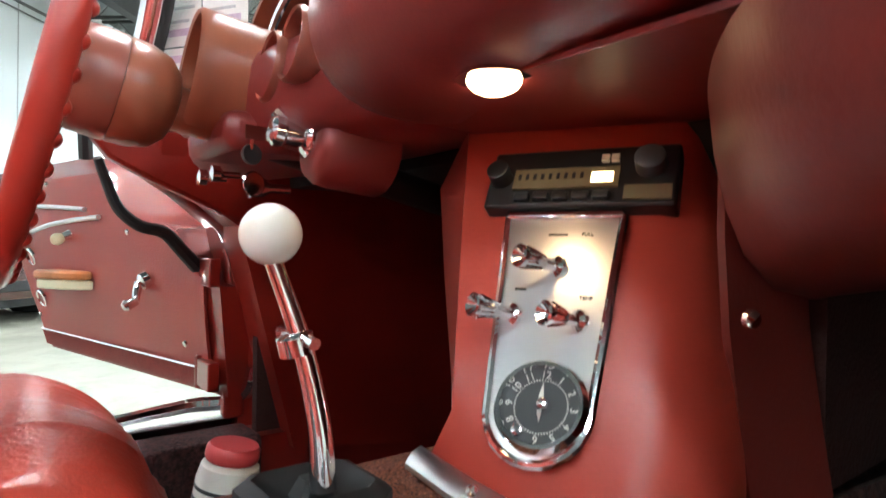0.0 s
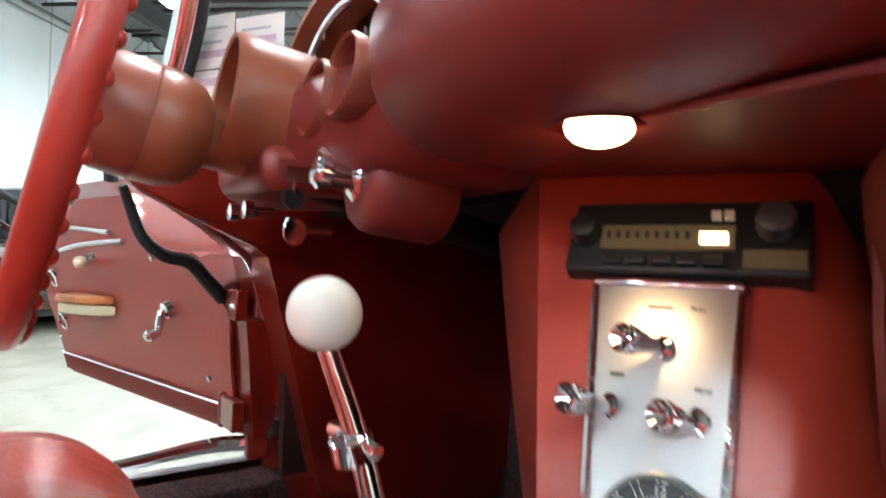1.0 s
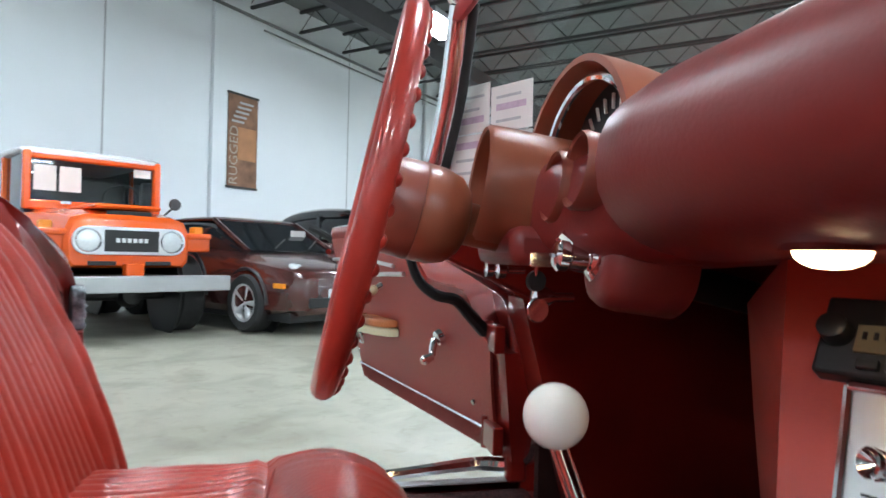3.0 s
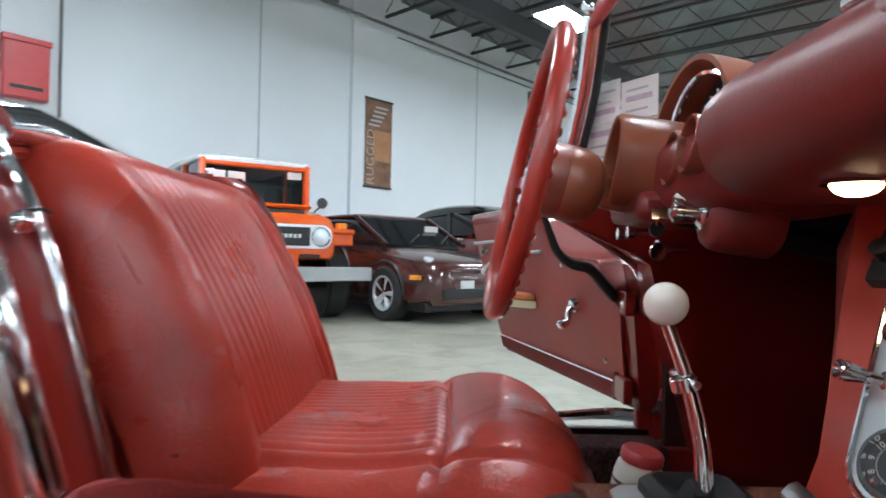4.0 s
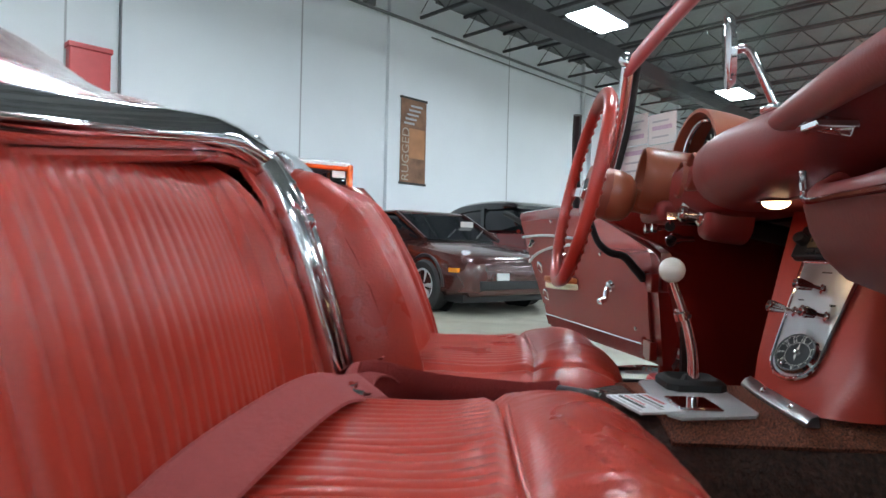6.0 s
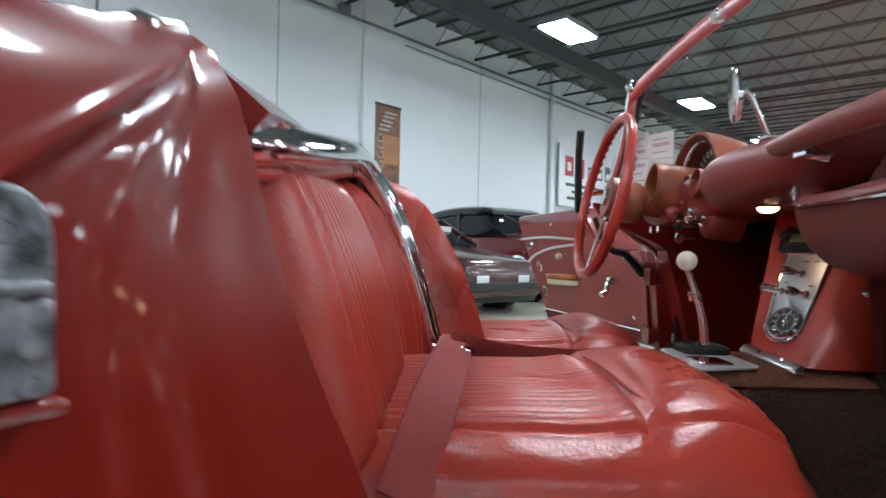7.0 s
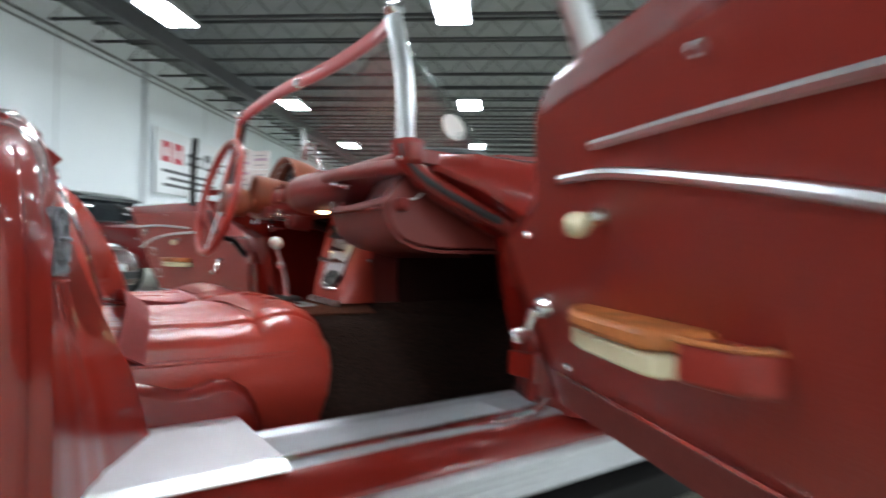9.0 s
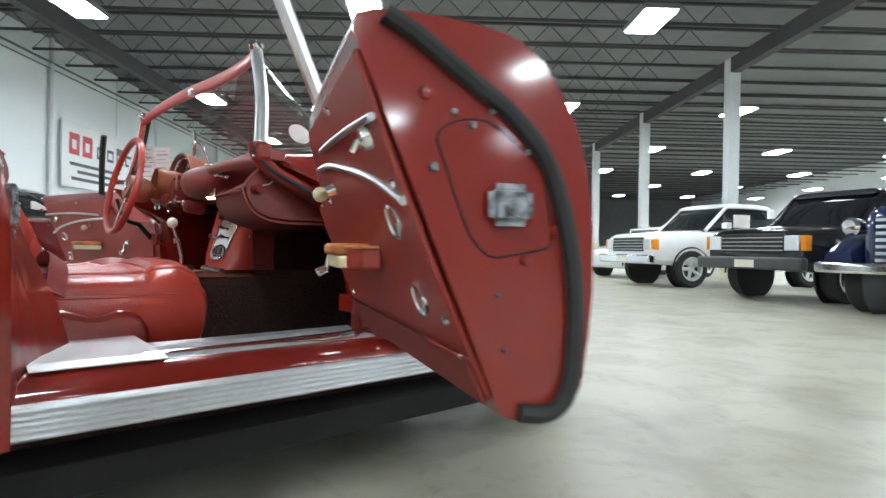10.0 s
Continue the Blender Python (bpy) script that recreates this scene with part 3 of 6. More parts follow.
    part("backrest", sheet(rows, -0.05), RED_VINYL, seat, "red pleated vinyl backrest")


for s, xs, dy in ((1, (0.012, 0.035, 0.055, 0.075, 0.10), -0.008), (-1, (0.012, 0.035, 0.055, 0.075, 0.10, 0.14, 0.26, 0.40), -0.03)):
    part("back_panel", sheet([[(MID + s * x, y + dy - 0.10 * max(0.0, 0.10 - x), z - 0.35 * max(0, x - 0.14)) for x in xs] for y, z in ((0.322, 0.900), (0.368, 0.84), (0.404, 0.74), (0.440, 0.62), (0.456, 0.56), (0.46, 0.50))], 0.006), RED_VINYL, car, "red trim panel behind the seat")
for s in (1, -1):
    part("shelf_trim", sheet([[(s * x, y, z - 0.06 * max(0.0, x - 0.16)) for x in (0.06, 0.16, 0.30, 0.45, 0.58)] for y, z in ((0.318, 0.893), (0.296, 0.880), (0.272, 0.845), (0.250, 0.77))], 0.006), RED_VINYL, car, "red trim below the cockpit edge")
cushion(0.332, 1, -0.085, 0.392)
cushion(-0.325, -1, -0.008, 0.532, -0.016)

# lap belts with buckles
def strap(points, width, wv=Vector((0, 1, 0.1))):
    pts = curve_pts(points, 6)
    rows = []
    for i, p in enumerate(pts):
        d = (pts[min(i + 1, len(pts) - 1)] - pts[max(i - 1, 0)]).normalized()
        w = (wv - d * wv.dot(d)).normalized() * width / 2
        up = d.cross(w).normalized() * 0.002
        rows.append([p - w, p - w * 0.9 + up, p + w * 0.9 + up, p + w, p + w * 0.9 - up, p - w * 0.9 - up])
    return loft(rows)


belt = part("lap_belt", strap([(0.050, 0.472, 0.600), (0.015, 0.492, 0.596), (-0.020, 0.530, 0.583), (-0.036, 0.60, 0.572), (-0.042, 0.68, 0.566), (-0.034, 0.72, 0.566), (-0.012, 0.762, 0.574)], 0.058, Vector((0.50, 0, 0.87))), BELT, car, "dark red woven lap belt lying beside the driver's seat")
BOXM = Matrix.Translation((0.008, 0.782, 0.578)) @ Matrix.Rotation(radians(58), 4, "Z") @ Matrix.Rotation(radians(-16), 4, "X")
latchbox = part("buckle_box", box(-0.030, 0.030, -0.026, 0.026, -0.010, 0.012, BOXM), DARKGREY, belt, "dark grey push-button belt buckle", bevel=0.005)
part("push_button", box(0.014, 0.0315, -0.017, 0.017, 0.004, 0.0145, BOXM), CHROME, latchbox, bevel=0.002)
belt2 = part("lap_belt", strap([(0.60, 0.425, 0.56), (0.52, 0.450, 0.622), (0.38, 0.470, 0.640), (0.24, 0.480, 0.634), (0.14, 0.488, 0.612), (0.085, 0.496, 0.602), (0.050, 0.500, 0.590)], 0.050, Vector((0, 1, -0.75))), BELT, car, "dark red woven lap belt across the passenger's seat")
loop = part("belt_loop", strap([(0.085, 0.480, 0.592), (0.055, 0.480, 0.606), (0.025, 0.484, 0.610), (0.000, 0.494, 0.604), (-0.02, 0.510, 0.588)], 0.042, Vector((0, 1, -0.5))), BELT, belt2, "looped end of the belt")
part("buckle", join(tube([(0.128, 0.448, 0.608), (0.130, 0.505, 0.600), (0.168, 0.502, 0.612), (0.172, 0.446, 0.622), (0.128, 0.448, 0.608)], 0.0045, 8), box(0.140, 0.160, 0.458, 0.492, 0.612, 0.620)), CHROME, belt2, "chrome belt buckle", bevel=0.002)
belt3 = part("lap_belt", strap([(-0.50, 0.47, 0.60), (-0.40, 0.50, 0.628), (-0.28, 0.50, 0.63), (-0.18, 0.49, 0.622), (-0.09, 0.47, 0.60)], 0.046, Vector((0, 1, 0.4))), BELT, car, "dark red woven lap belt across the driver's seat")

# shifter
boot = [[(-0.050 + 0.036 * k * sx, 0.950 + 0.038 * k * sy, z - 0.006 if z > 0.6 else z) for sx, sy in ((-1, -0.7), (-0.7, -1), (0.7, -1), (1, -0.7), (1, 0.7), (0.7, 1), (-0.7, 1), (-1, 0.7))] for k, z in ((1.12, 0.578), (1.10, 0.596), (1.0, 0.606), (0.86, 0.608), (0.74, 0.597), (0.35, 0.592), (0.2, 0.61))]
shifter = part("shift_boot", loft(boot), RUBBER, car, "black rubber shifter boot")
stick = curve_pts([(-0.036, 0.950, 0.60), (-0.038, 0.948, 0.64), (-0.043, 0.938, 0.69), (-0.049, 0.921, 0.742)], 6)
part("shift_lever", tube(stick, [0.0085 - 0.003 * k / 18 for k in range(19)], 12), CHROME, shifter, "chrome shift lever")
part("reverse_collar", join(lathe([(0.008, 0), (0.0115, 0.001), (0.0115, 0.012), (0.008, 0.014)], (-0.0435, 0.936, 0.684), (0, -0.25, 1), 16), tube([(-0.062, 0.932, 0.696), (-0.0435, 0.936, 0.696), (-0.025, 0.938, 0.692)], 0.004, 8)), CHROME, shifter)
part("shift_knob", lathe([(0.0188 * math.sin(a), -0.0188 * math.cos(a)) for a in [k * math.pi / 20 for k in range(21)]], (-0.050, 0.920, 0.757), (0, 0, 1), 32), WHITE, shifter, "round white shift knob")
shift_plate = part("shift_plate", prism([(-0.088, 0.895), (-0.088, 0.985), (-0.075, 0.995), (0.09, 0.985), (0.105, 0.975), (0.125, 0.880), (0.11, 0.868), (-0.075, 0.882)], "z", 0.583, 0.5865), PLATE, car, "brushed aluminium shift plate", smooth=False)
part("ashtray_lid", box(0.035, 0.10, 0.885, 0.94, 0.5865, 0.592), CHROME, shift_plate, "chrome ashtray lid", bevel=0.003)

# centre stack: a leaning red face with a radio, a bright plate, three knobs and a clock
FACE = Matrix.Translation((0.003, 1.119, 0.771)) @ Matrix.Rotation(radians(25), 4, "Z") @ Matrix.Rotation(radians(-32), 4, "X")   # local x across, y into the dash, z up the face


def on_face(bm):
    bm.transform(FACE)
    return bm


def rounded(x0, x1, z0, z1, r, n=5):
    out = []
    for cx, cz, a0 in ((x1 - r, z0 + r, -90), (x1 - r, z1 - r, 0), (x0 + r, z1 - r, 90), (x0 + r, z0 + r, 180)):
        out += [(cx + r * math.cos(radians(a0 + 90 * k / n)), cz + r * math.sin(radians(a0 + 90 * k / n))) for k in range(n + 1)]
    return out


half = [(-0.066, 0.0), (-0.110, 0.085), (-0.118, 0.30), (0.05, 0.30), (0.127, 0.095), (0.127, 0.075), (0.124, 0.055), (0.117, 0.036), (0.105, 0.019), (0.090, 0.007), (0.070, 0.0)]
toe = [(-0.060, 1.046), (-0.10, 1.10), (-0.11, 1.30), (0.06, 1.30), (0.132, 1.15), (0.132, 1.13), (0.130, 1.108), (0.126, 1.085), (0.120, 1.066), (0.111, 1.052), (0.098, 1.044)]
stack = part("console", on_face(loft([[FACE.inverted() @ Vector((x, y, 0.588)) for x, y in toe]] + [[(x * k if x < 0 else x, y, z) for x, y in half] for z, k in ((-0.15, 0.72), (-0.1, 0.88), (0.0, 1.2), (0.10, 1.5))])), RED_CONSOLE, car, "red painted centre console with radio, knobs and clock")
foot = [Vector((-0.064, 1.040, 0.598)), Vector((0.010, 1.030, 0.597)), Vector((0.075, 1.028, 0.595)), Vector((0.132, 1.030, 0.592))]
part("console_strip", loft([[p + Vector(o) for o in ((0, -0.010, -0.010), (0, -0.010, -0.006), (0, -0.004, 0.001), (0, 0.004, 0.004), (0, 0.006, -0.010))] for p in foot]), ALU, stack, "bright metal strip at the console's foot")
for k in (1, 2):
    part("strip_screw", lathe([(0, 0), (0.0042, 0), (0.0035, 0.0025), (0, 0.003)], foot[k] + Vector((0.01 * k, -0.007, 0.003)), (0, -0.75, 0.65), 10), CHROME, stack)
pl = []
for k in range(13):
    a = math.pi + k * math.pi / 12
    pl.append((0.011 + 0.0325 * math.cos(a), -0.144 + 0.0325 * math.sin(a)))
outline = [(-0.038, 0.0)] + pl + [(0.047, 0.0)]
part("control_plate", on_face(prism(outline, "y", -0.006, 0.0)), ALU, stack, "brushed aluminium control plate", bevel=0.001)
edge = [Vector((x, -0.005, z)) for x, z in outline]
part("plate_rim", on_face(tube(edge, 0.0032, 8)), CHROME, stack)
part("plate_head", on_face(box(-0.039, 0.048, -0.009, 0.0, -0.003, 0.004)), CHROME, stack, bevel=0.002)


def pull_knob(x, z, length=0.036):
    p, w = FACE @ Vector((x, -0.006, z)), Vector((-0.12, -1, 0.24))
    k = part("pull_knob", lathe([(0, 0), (0.0075, 0), (0.0075, 0.003), (0.0042, 0.005), (0.0042, 0.014), (0.0078, length - 0.003), (0.0080, length), (0.0066, length + 0.001), (0, length - 0.006)], p, w, 28), CHROME, stack, "fluted chrome pull knob")
    for j in range(14):
        a = j * math.tau / 14
        q = Vector(w).normalized().to_track_quat("Z", "Y").to_matrix()
        part_pts = [p + q @ Vector((r * math.cos(a), r * math.sin(a), h)) for r, h in ((0.0044, 0.015), (0.0077, length - 0.004))]
        part("knob_flute", tube(part_pts, 0.0009, 4), CHROME, k)


pull_knob(0.008, -0.043)
pull_knob(-0.016, -0.081)
pull_knob(0.029, -0.083, 0.032)

CL = FACE @ Matrix.Translation((0.014, -0.006, -0.142)) @ Matrix.Scale(0.66, 4)
part("clock_bezel", lathe([(0.0290, 0.0), (0.0295, 0.004), (0.0270, 0.008), (0.0245, 0.008), (0.0238, 0.004), (0.0238, 0.001)], CL.translation, CL.to_3x3() @ Vector((0, -1, 0)), 48), CHROME, stack, "chrome clock bezel")
part("clock_dial", lathe([(0, 0.0018), (0.0242, 0.0018), (0.0242, 0.0005), (0, 0.0005)], CL.translation, CL.to_3x3() @ Vector((0, -1, 0)), 40), DIAL, stack, "dark grey clock dial")


def on_clock(bm):
    bm.transform(CL)
    return bm


marks = [on_clock(box(-0.0005, 0.0005, -0.0042, -0.0032, 0.0245, 0.026, Matrix.Rotation(radians(6 * k), 4, "Y"))) for k in range(60)]
part("minute_track", join(*marks), DIALWHITE, stack, smooth=False)
part("hour_hand", on_clock(prism([(-0.0015, -0.004), (0.0015, -0.004), (0.0022, 0.010), (0, 0.022), (-0.0022, 0.010)], "y", -0.008, -0.0072)), DIALWHITE, stack, smooth=False)
bm = prism([(-0.0013, -0.004), (0.0013, -0.004), (0.002, 0.008), (0, 0.016), (-0.002, 0.008)], "y", -0.009, -0.0082)
bm.transform(Matrix.Rotation(radians(172), 4, "Y"))
part("minute_hand", on_clock(bm), DIALWHITE, stack, smooth=False)
part("clock_boss", lathe([(0, 0.003), (0.0045, 0.003), (0.0045, 0.007), (0.003, 0.011), (0, 0.012)], CL @ Vector((0.004, 0, 0)), CL.to_3x3() @ Vector((0, -1, 0)), 20), CHROME, stack)
part("set_knob", lathe([(0, 0.003), (0.0034, 0.003), (0.0034, 0.008), (0, 0.009)], CL @ Vector((-0.016, 0, -0.026)), CL.to_3x3() @ Vector((0, -1, 0)), 14), CHROME, stack)


def lettering(text, size, m, material, parent, name, align="CENTER"):
    cu = bpy.data.curves.new(name, "FONT")
    cu.body, cu.size, cu.align_x, cu.align_y, cu.extrude = text, size, align, "CENTER", 0.0004
    tmp = bpy.data.objects.new("tmp", cu)
    me = bpy.data.meshes.new_from_object(tmp)
    bpy.data.objects.remove(tmp)
    me.transform(m)
    me.materials.append(material)
    ob = new(name, me)
    if parent:
        ob.parent = parent
    return ob


UPRIGHT = Matrix.Rotation(radians(90), 4, "X")
for h in range(1, 13):
    a = radians(30 * h)
    lettering(str(h), 0.010, CL @ Matrix.Translation((0.0305 * math.sin(a), -0.0036, 0.0305 * math.cos(a))) @ Matrix.Rotation(a, 4, "Y") @ UPRIGHT, DIALWHITE, stack, "numeral")
lettering("PULL", 0.0038, FACE @ Matrix.Translation((0.024, -0.0064, -0.016)) @ UPRIGHT, INK, stack, "plate_word")
lettering("TEMP", 0.0038, FACE @ Matrix.Translation((0.030, -0.0064, -0.066)) @ UPRIGHT, INK, stack, "plate_word")
part("plate_mark", on_face(box(-0.004, 0.010, -0.0066, -0.006, -0.0170, -0.0155)), INK, stack, smooth=False)
part("plate_mark", on_face(box(-0.020, -0.012, -0.0066, -0.006, -0.0620, -0.0605)), INK, stack, smooth=False)

# radio
RF = FACE @ Matrix.Translation((-0.006, 0, -0.004)) @ Matrix.Scale(0.70, 4)


def on_radio(bm):
    bm.transform(RF)
    return bm


radio = part("radio", on_radio(prism(rounded(-0.075, 0.125, 0.012, 0.088, 0.004), "y", -0.018, 0.01)), BLACK, car, "black car radio with a lit tuning dial", bevel=0.002)
part("radio_dial", on_radio(box(-0.045, 0.068, -0.0205, -0.018, 0.034, 0.060)), RADIOGLASS, radio, "pale tuning dial", smooth=False)
part("dial_glow", on_radio(box(0.040, 0.062, -0.0215, -0.0205, 0.040, 0.052)), GLOW, radio, "small lit dial window", smooth=False)
for k in range(9):
    part("dial_bar", on_radio(box(-0.040 + 0.0085 * k, -0.0365 + 0.0085 * k, -0.0213, -0.0205, 0.046, 0.053)), BLACK, radio, smooth=False)
for k in range(5):
    part("preset_button", on_radio(box(-0.040 + 0.021 * k, -0.023 + 0.021 * k, -0.024, -0.018, 0.018, 0.027)), BLACK, radio, bevel=0.001)
part("volume_knob", lathe([(0, 0), (0.009, 0), (0.0085, 0.013), (0.007, 0.014), (0, 0.014)], RF @ Vector((-0.060, -0.018, 0.050)), RF.to_3x3() @ Vector((0, -1, 0)), 20), BLACK, radio, "ribbed black knob")
part("tuning_knob", lathe([(0, 0), (0.0112, 0), (0.0105, 0.011), (0.0085, 0.0125), (0, 0.0125)], RF @ Vector((0.098, -0.018, 0.060)), RF.to_3x3() @ Vector((0, -1, 0)), 20), DARKGREY, radio, "grey radio knob")
part("fader_panel", on_radio(box(0.074, 0.120, -0.0195, -0.018, 0.018, 0.036)), RADIOGLASS, radio, smooth=False)
part("band_switch", on_radio(box(0.048, 0.056, -0.023, -0.018, 0.066, 0.074)), WHITE, radio, smooth=False)
part("band_switch", on_radio(box(0.058, 0.066, -0.023, -0.018, 0.066, 0.074)), WHITE, radio, smooth=False)
# courtesy lamp under the dash
cl = part("courtesy_lamp", lathe([(0, 0), (0.024, 0), (0.022, 0.004), (0, 0.005)], (0.027, 1.030, 0.8535), (0, 0, 1), 28), CHROME, car, "small courtesy lamp under the dash")
part("lamp_lens", lathe([(0, -0.008), (0.008, -0.0074), (0.0135, -0.005), (0.0165, -0.002), (0.0175, 0.001), (0, 0.001)], (0.027, 1.030, 0.8525), (0, 0, 1), 24), WARM, cl, "lit warm lens")

# dashboard
pad_rows = []
for x, cy, cz, ry, rz in ((-0.130, 1.075, 0.905, 0.03, 0.020), (-0.124, 1.07, 0.906, 0.065, 0.042), (-0.110, 1.06, 0.907, 0.086, 0.054), (-0.08, 1.05, 0.908, 0.094, 0.061), (-0.03, 1.045, 0.911, 0.094, 0.060), (0.06, 1.045, 0.913, 0.092, 0.057), (0.14, 1.045, 0.916, 0.088, 0.053), (0.20, 1.045, 0.920, 0.082, 0.048),
                          (0.25, 1.045, 0.938, 0.078, 0.028), (0.32, 1.03, 0.943, 0.075, 0.021), (0.45, 0.995, 0.938, 0.072, 0.019), (0.58, 0.96, 0.932, 0.07, 0.018), (0.68, 0.935, 0.927, 0.065, 0.017), (0.72, 0.925, 0.925, 0.045, 0.012)):
    pad_rows.append(ell(x, cy, cz, ry, rz, 28, 2.3))
dash = part("dashboard", loft(pad_rows), RED_DASH, car, "deep red padded dashboard with a rounded centre")
part("dash_underside", sheet([[(x, y, z) for x in (-0.10, 0.0, 0.10, 0.20, 0.30)] for y, z in ((1.03, 0.858), (1.10, 0.855), (1.18, 0.851), (1.24, 0.85))], 0.004), RED_DASH, car, "red underside of the dash")
part("dash_top", sheet([[(x, y, z) for x in (-0.72, -0.4, 0, 0.4, 0.72)] for y, z in ((1.10, 0.952), (1.25, 0.958), (1.45, 0.955))], 0.01), RED_DASH, car, "red dash top below the windshield")
# near-black boxes paint the deep shade behind the dash
part("under_dash", box(-0.70, -0.10, 1.20, 1.55, 0.845, 0.90), SHADE_BLACK, car)
part("under_dash", box(-0.10, 0.70, 1.20, 1.55, 0.80, 0.90), SHADE_BLACK, car)
side = lambda zk, ys: sheet([[(0.108 + 0.22 * min(y - 1.16, 0.065) + 0.10 * max(0.0, y - 1.225) + 0.02 * k, y, z) for z, k in zk] for y in ys], 0.006)
part("console_side", side(((0.30, 3.0), (0.42, 2.6), (0.55, 1.4), (0.588, 1.0)), (1.15, 1.24, 1.35, 1.62)), BROWN_CARPET, car, "dark brown carpet on the console side")
# added box, near-black to paint the shade deep in the footwell
part("footwell_lining", box(0.128, 0.140, 1.230, 1.62, 0.588, 0.80), SHADED_FELT, car, "added near-black box that paints the shade of the footwell")
# darker red than the console face: the shade on this side is painted in
part("console_cheek", side(((0.590, 1.0), (0.64, 0.6), (0.70, 0.2), (0.76, 0.0), (0.82, 0.0)), (1.15, 1.165, 1.19, 1.225)), RED_KNEE, car, "side of the console, its shade painted in brownish red")
# passenger recess: bright insert, lower roll, knee panel, grab bar
def cove(x):
    return 1.005 - (x - 0.12) * 0.27          # y of the recess's lower lip


ins = []
for z, dy in ((0.838, 0.010), (0.850, 0.060), (0.872, 0.088), (0.900, 0.100), (0.928, 0.104)):
    ins.append([(x, cove(x) + dy, z) for x in [0.225 + 0.0385 * k for k in range(13)]])
part("dash_insert", sheet(ins, 0.004), SILVER_TRIM, dash, "silver recessed dash insert")
part("lower_roll", tube(curve_pts([(0.215, cove(0.215) + 0.025, 0.858), (0.235, cove(0.235), 0.842), (0.36, cove(0.36) - 0.004, 0.835), (0.52, cove(0.52) - 0.004, 0.830), (0.64, cove(0.64) - 0.002, 0.829), (0.70, cove(0.69) + 0.03, 0.834)], 6), 0.014, 12), RED_DASH, dash)
part("recess_trim", tube(curve_pts([(0.250, cove(0.25) - 0.024, 0.866), (0.252, cove(0.25) - 0.024, 0.848), (0.264, cove(0.26) - 0.024, 0.836), (0.36, cove(0.36) - 0.024, 0.832), (0.52, cove(0.52) - 0.024, 0.827), (0.69, cove(0.69) - 0.022, 0.824)], 6), 0.0032, 8), CHROME, dash, "thin chrome trim")
knee = []
for z, dy, w in ((0.846, 0.002, 0.0), (0.832, -0.012, 0.0), (0.81, -0.006, 0.1), (0.785, 0.008, 0.25), (0.765, 0.030, 0.5), (0.752, 0.065, 0.8), (0.746, 0.12, 1.0), (0.748, 0.40, 1.0)):
    row = []
    for x in [0.100 + 0.0125 * k for k in range(14)] + [0.275 + 0.0345 * k for k in range(13)]:
        d = max(0.0, 0.235 - x)
        row.append((x, cove(x) + dy + 3.4 * d ** 1.5, z - 0.035 * w * (d / 0.13) ** 2))   # it curls back and down into the console's cheek
    knee.append(row)
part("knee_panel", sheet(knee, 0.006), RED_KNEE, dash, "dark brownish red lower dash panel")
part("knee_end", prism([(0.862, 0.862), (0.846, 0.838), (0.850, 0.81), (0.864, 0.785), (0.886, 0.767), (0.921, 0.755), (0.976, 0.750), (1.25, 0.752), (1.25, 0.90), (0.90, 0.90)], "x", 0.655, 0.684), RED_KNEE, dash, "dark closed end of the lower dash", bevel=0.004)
bar = part("grab_bar", tube(curve_pts([(0.03, 1.03, 0.932), (0.06, 1.005, 0.937), (0.18, 0.968, 0.934), (0.34, 0.925, 0.926), (0.50, 0.885, 0.915), (0.62, 0.868, 0.908), (0.70, 0.875, 0.905)], 8), 0.0165, 14), RED_DASH, dash, "red vinyl wrapped grab bar")
part("bar_bracket", join(tube([(0.16, 0.985, 0.924), (0.25, 0.955, 0.914), (0.265, 0.985, 0.906)], 0.009, 8), box(0.245, 0.275, 0.945, 0.985, 0.905, 0.913)), CHROME, dash, "chrome bar bracket", bevel=0.002)
# console cheek
for p in ((0.138, 1.128, 0.712), (0.112, 1.118, 0.634)):
    part("cheek_screw", lathe([(0, 0), (0.006, 0), (0.005, 0.003), (0, 0.004)], p, (1, -0.5, 0), 10), CHROME, car)

def ring(profile, at, way, seg=32):
    """A turned ring whose section is the closed profile."""
    q = Vector(way).to_track_quat("Z", "Y").to_matrix()
    bm = bmesh.new()
    turns = [[bm.verts.new(Vector(at) + q @ Vector((r * math.cos(k * math.tau / seg), r * math.sin(k * math.tau / seg), h))) for r, h in profile] for k in range(seg)]
    for k in range(seg):
        a, b = turns[k], turns[(k + 1) % seg]
        for i in range(len(profile)):
            j = (i + 1) % len(profile)
            bm.faces.new((a[i], a[j], b[j], b[i]))
    return bm


# instrument binnacle
def tub(at, way, r, depth, wall=0.006, flare=1.0):
    return lathe([(0, depth - 0.006), (r * 0.9, depth - 0.006), (r * 0.97, 0.03), (r * flare, 0.001), (r * flare + wall * 0.5, -0.001), (r * flare + wall, 0.003), (r + wall, 0.02), (r * 0.96 + wall, depth), (0, depth)], at, way, 40)


AIM = Vector((0.10, 1, -0.14))
binn = part("instrument_binnacle", loft([ell(x, cy, cz, ry, rz, 24, 3) for x, cy, cz, ry, rz in ((-0.60, 1.10, 0.885, 0.05, 0.03), (-0.57, 1.09, 0.89, 0.08, 0.045), (-0.45, 1.085, 0.895, 0.10, 0.055), (-0.33, 1.085, 0.90, 0.105, 0.06), (-0.20, 1.085, 0.895, 0.10, 0.055), (-0.13, 1.10, 0.89, 0.09, 0.045), (-0.10, 1.12, 0.885, 0.06, 0.03))]), RED_DASH, car, "red instrument binnacle with round gauge pods")
rows = []
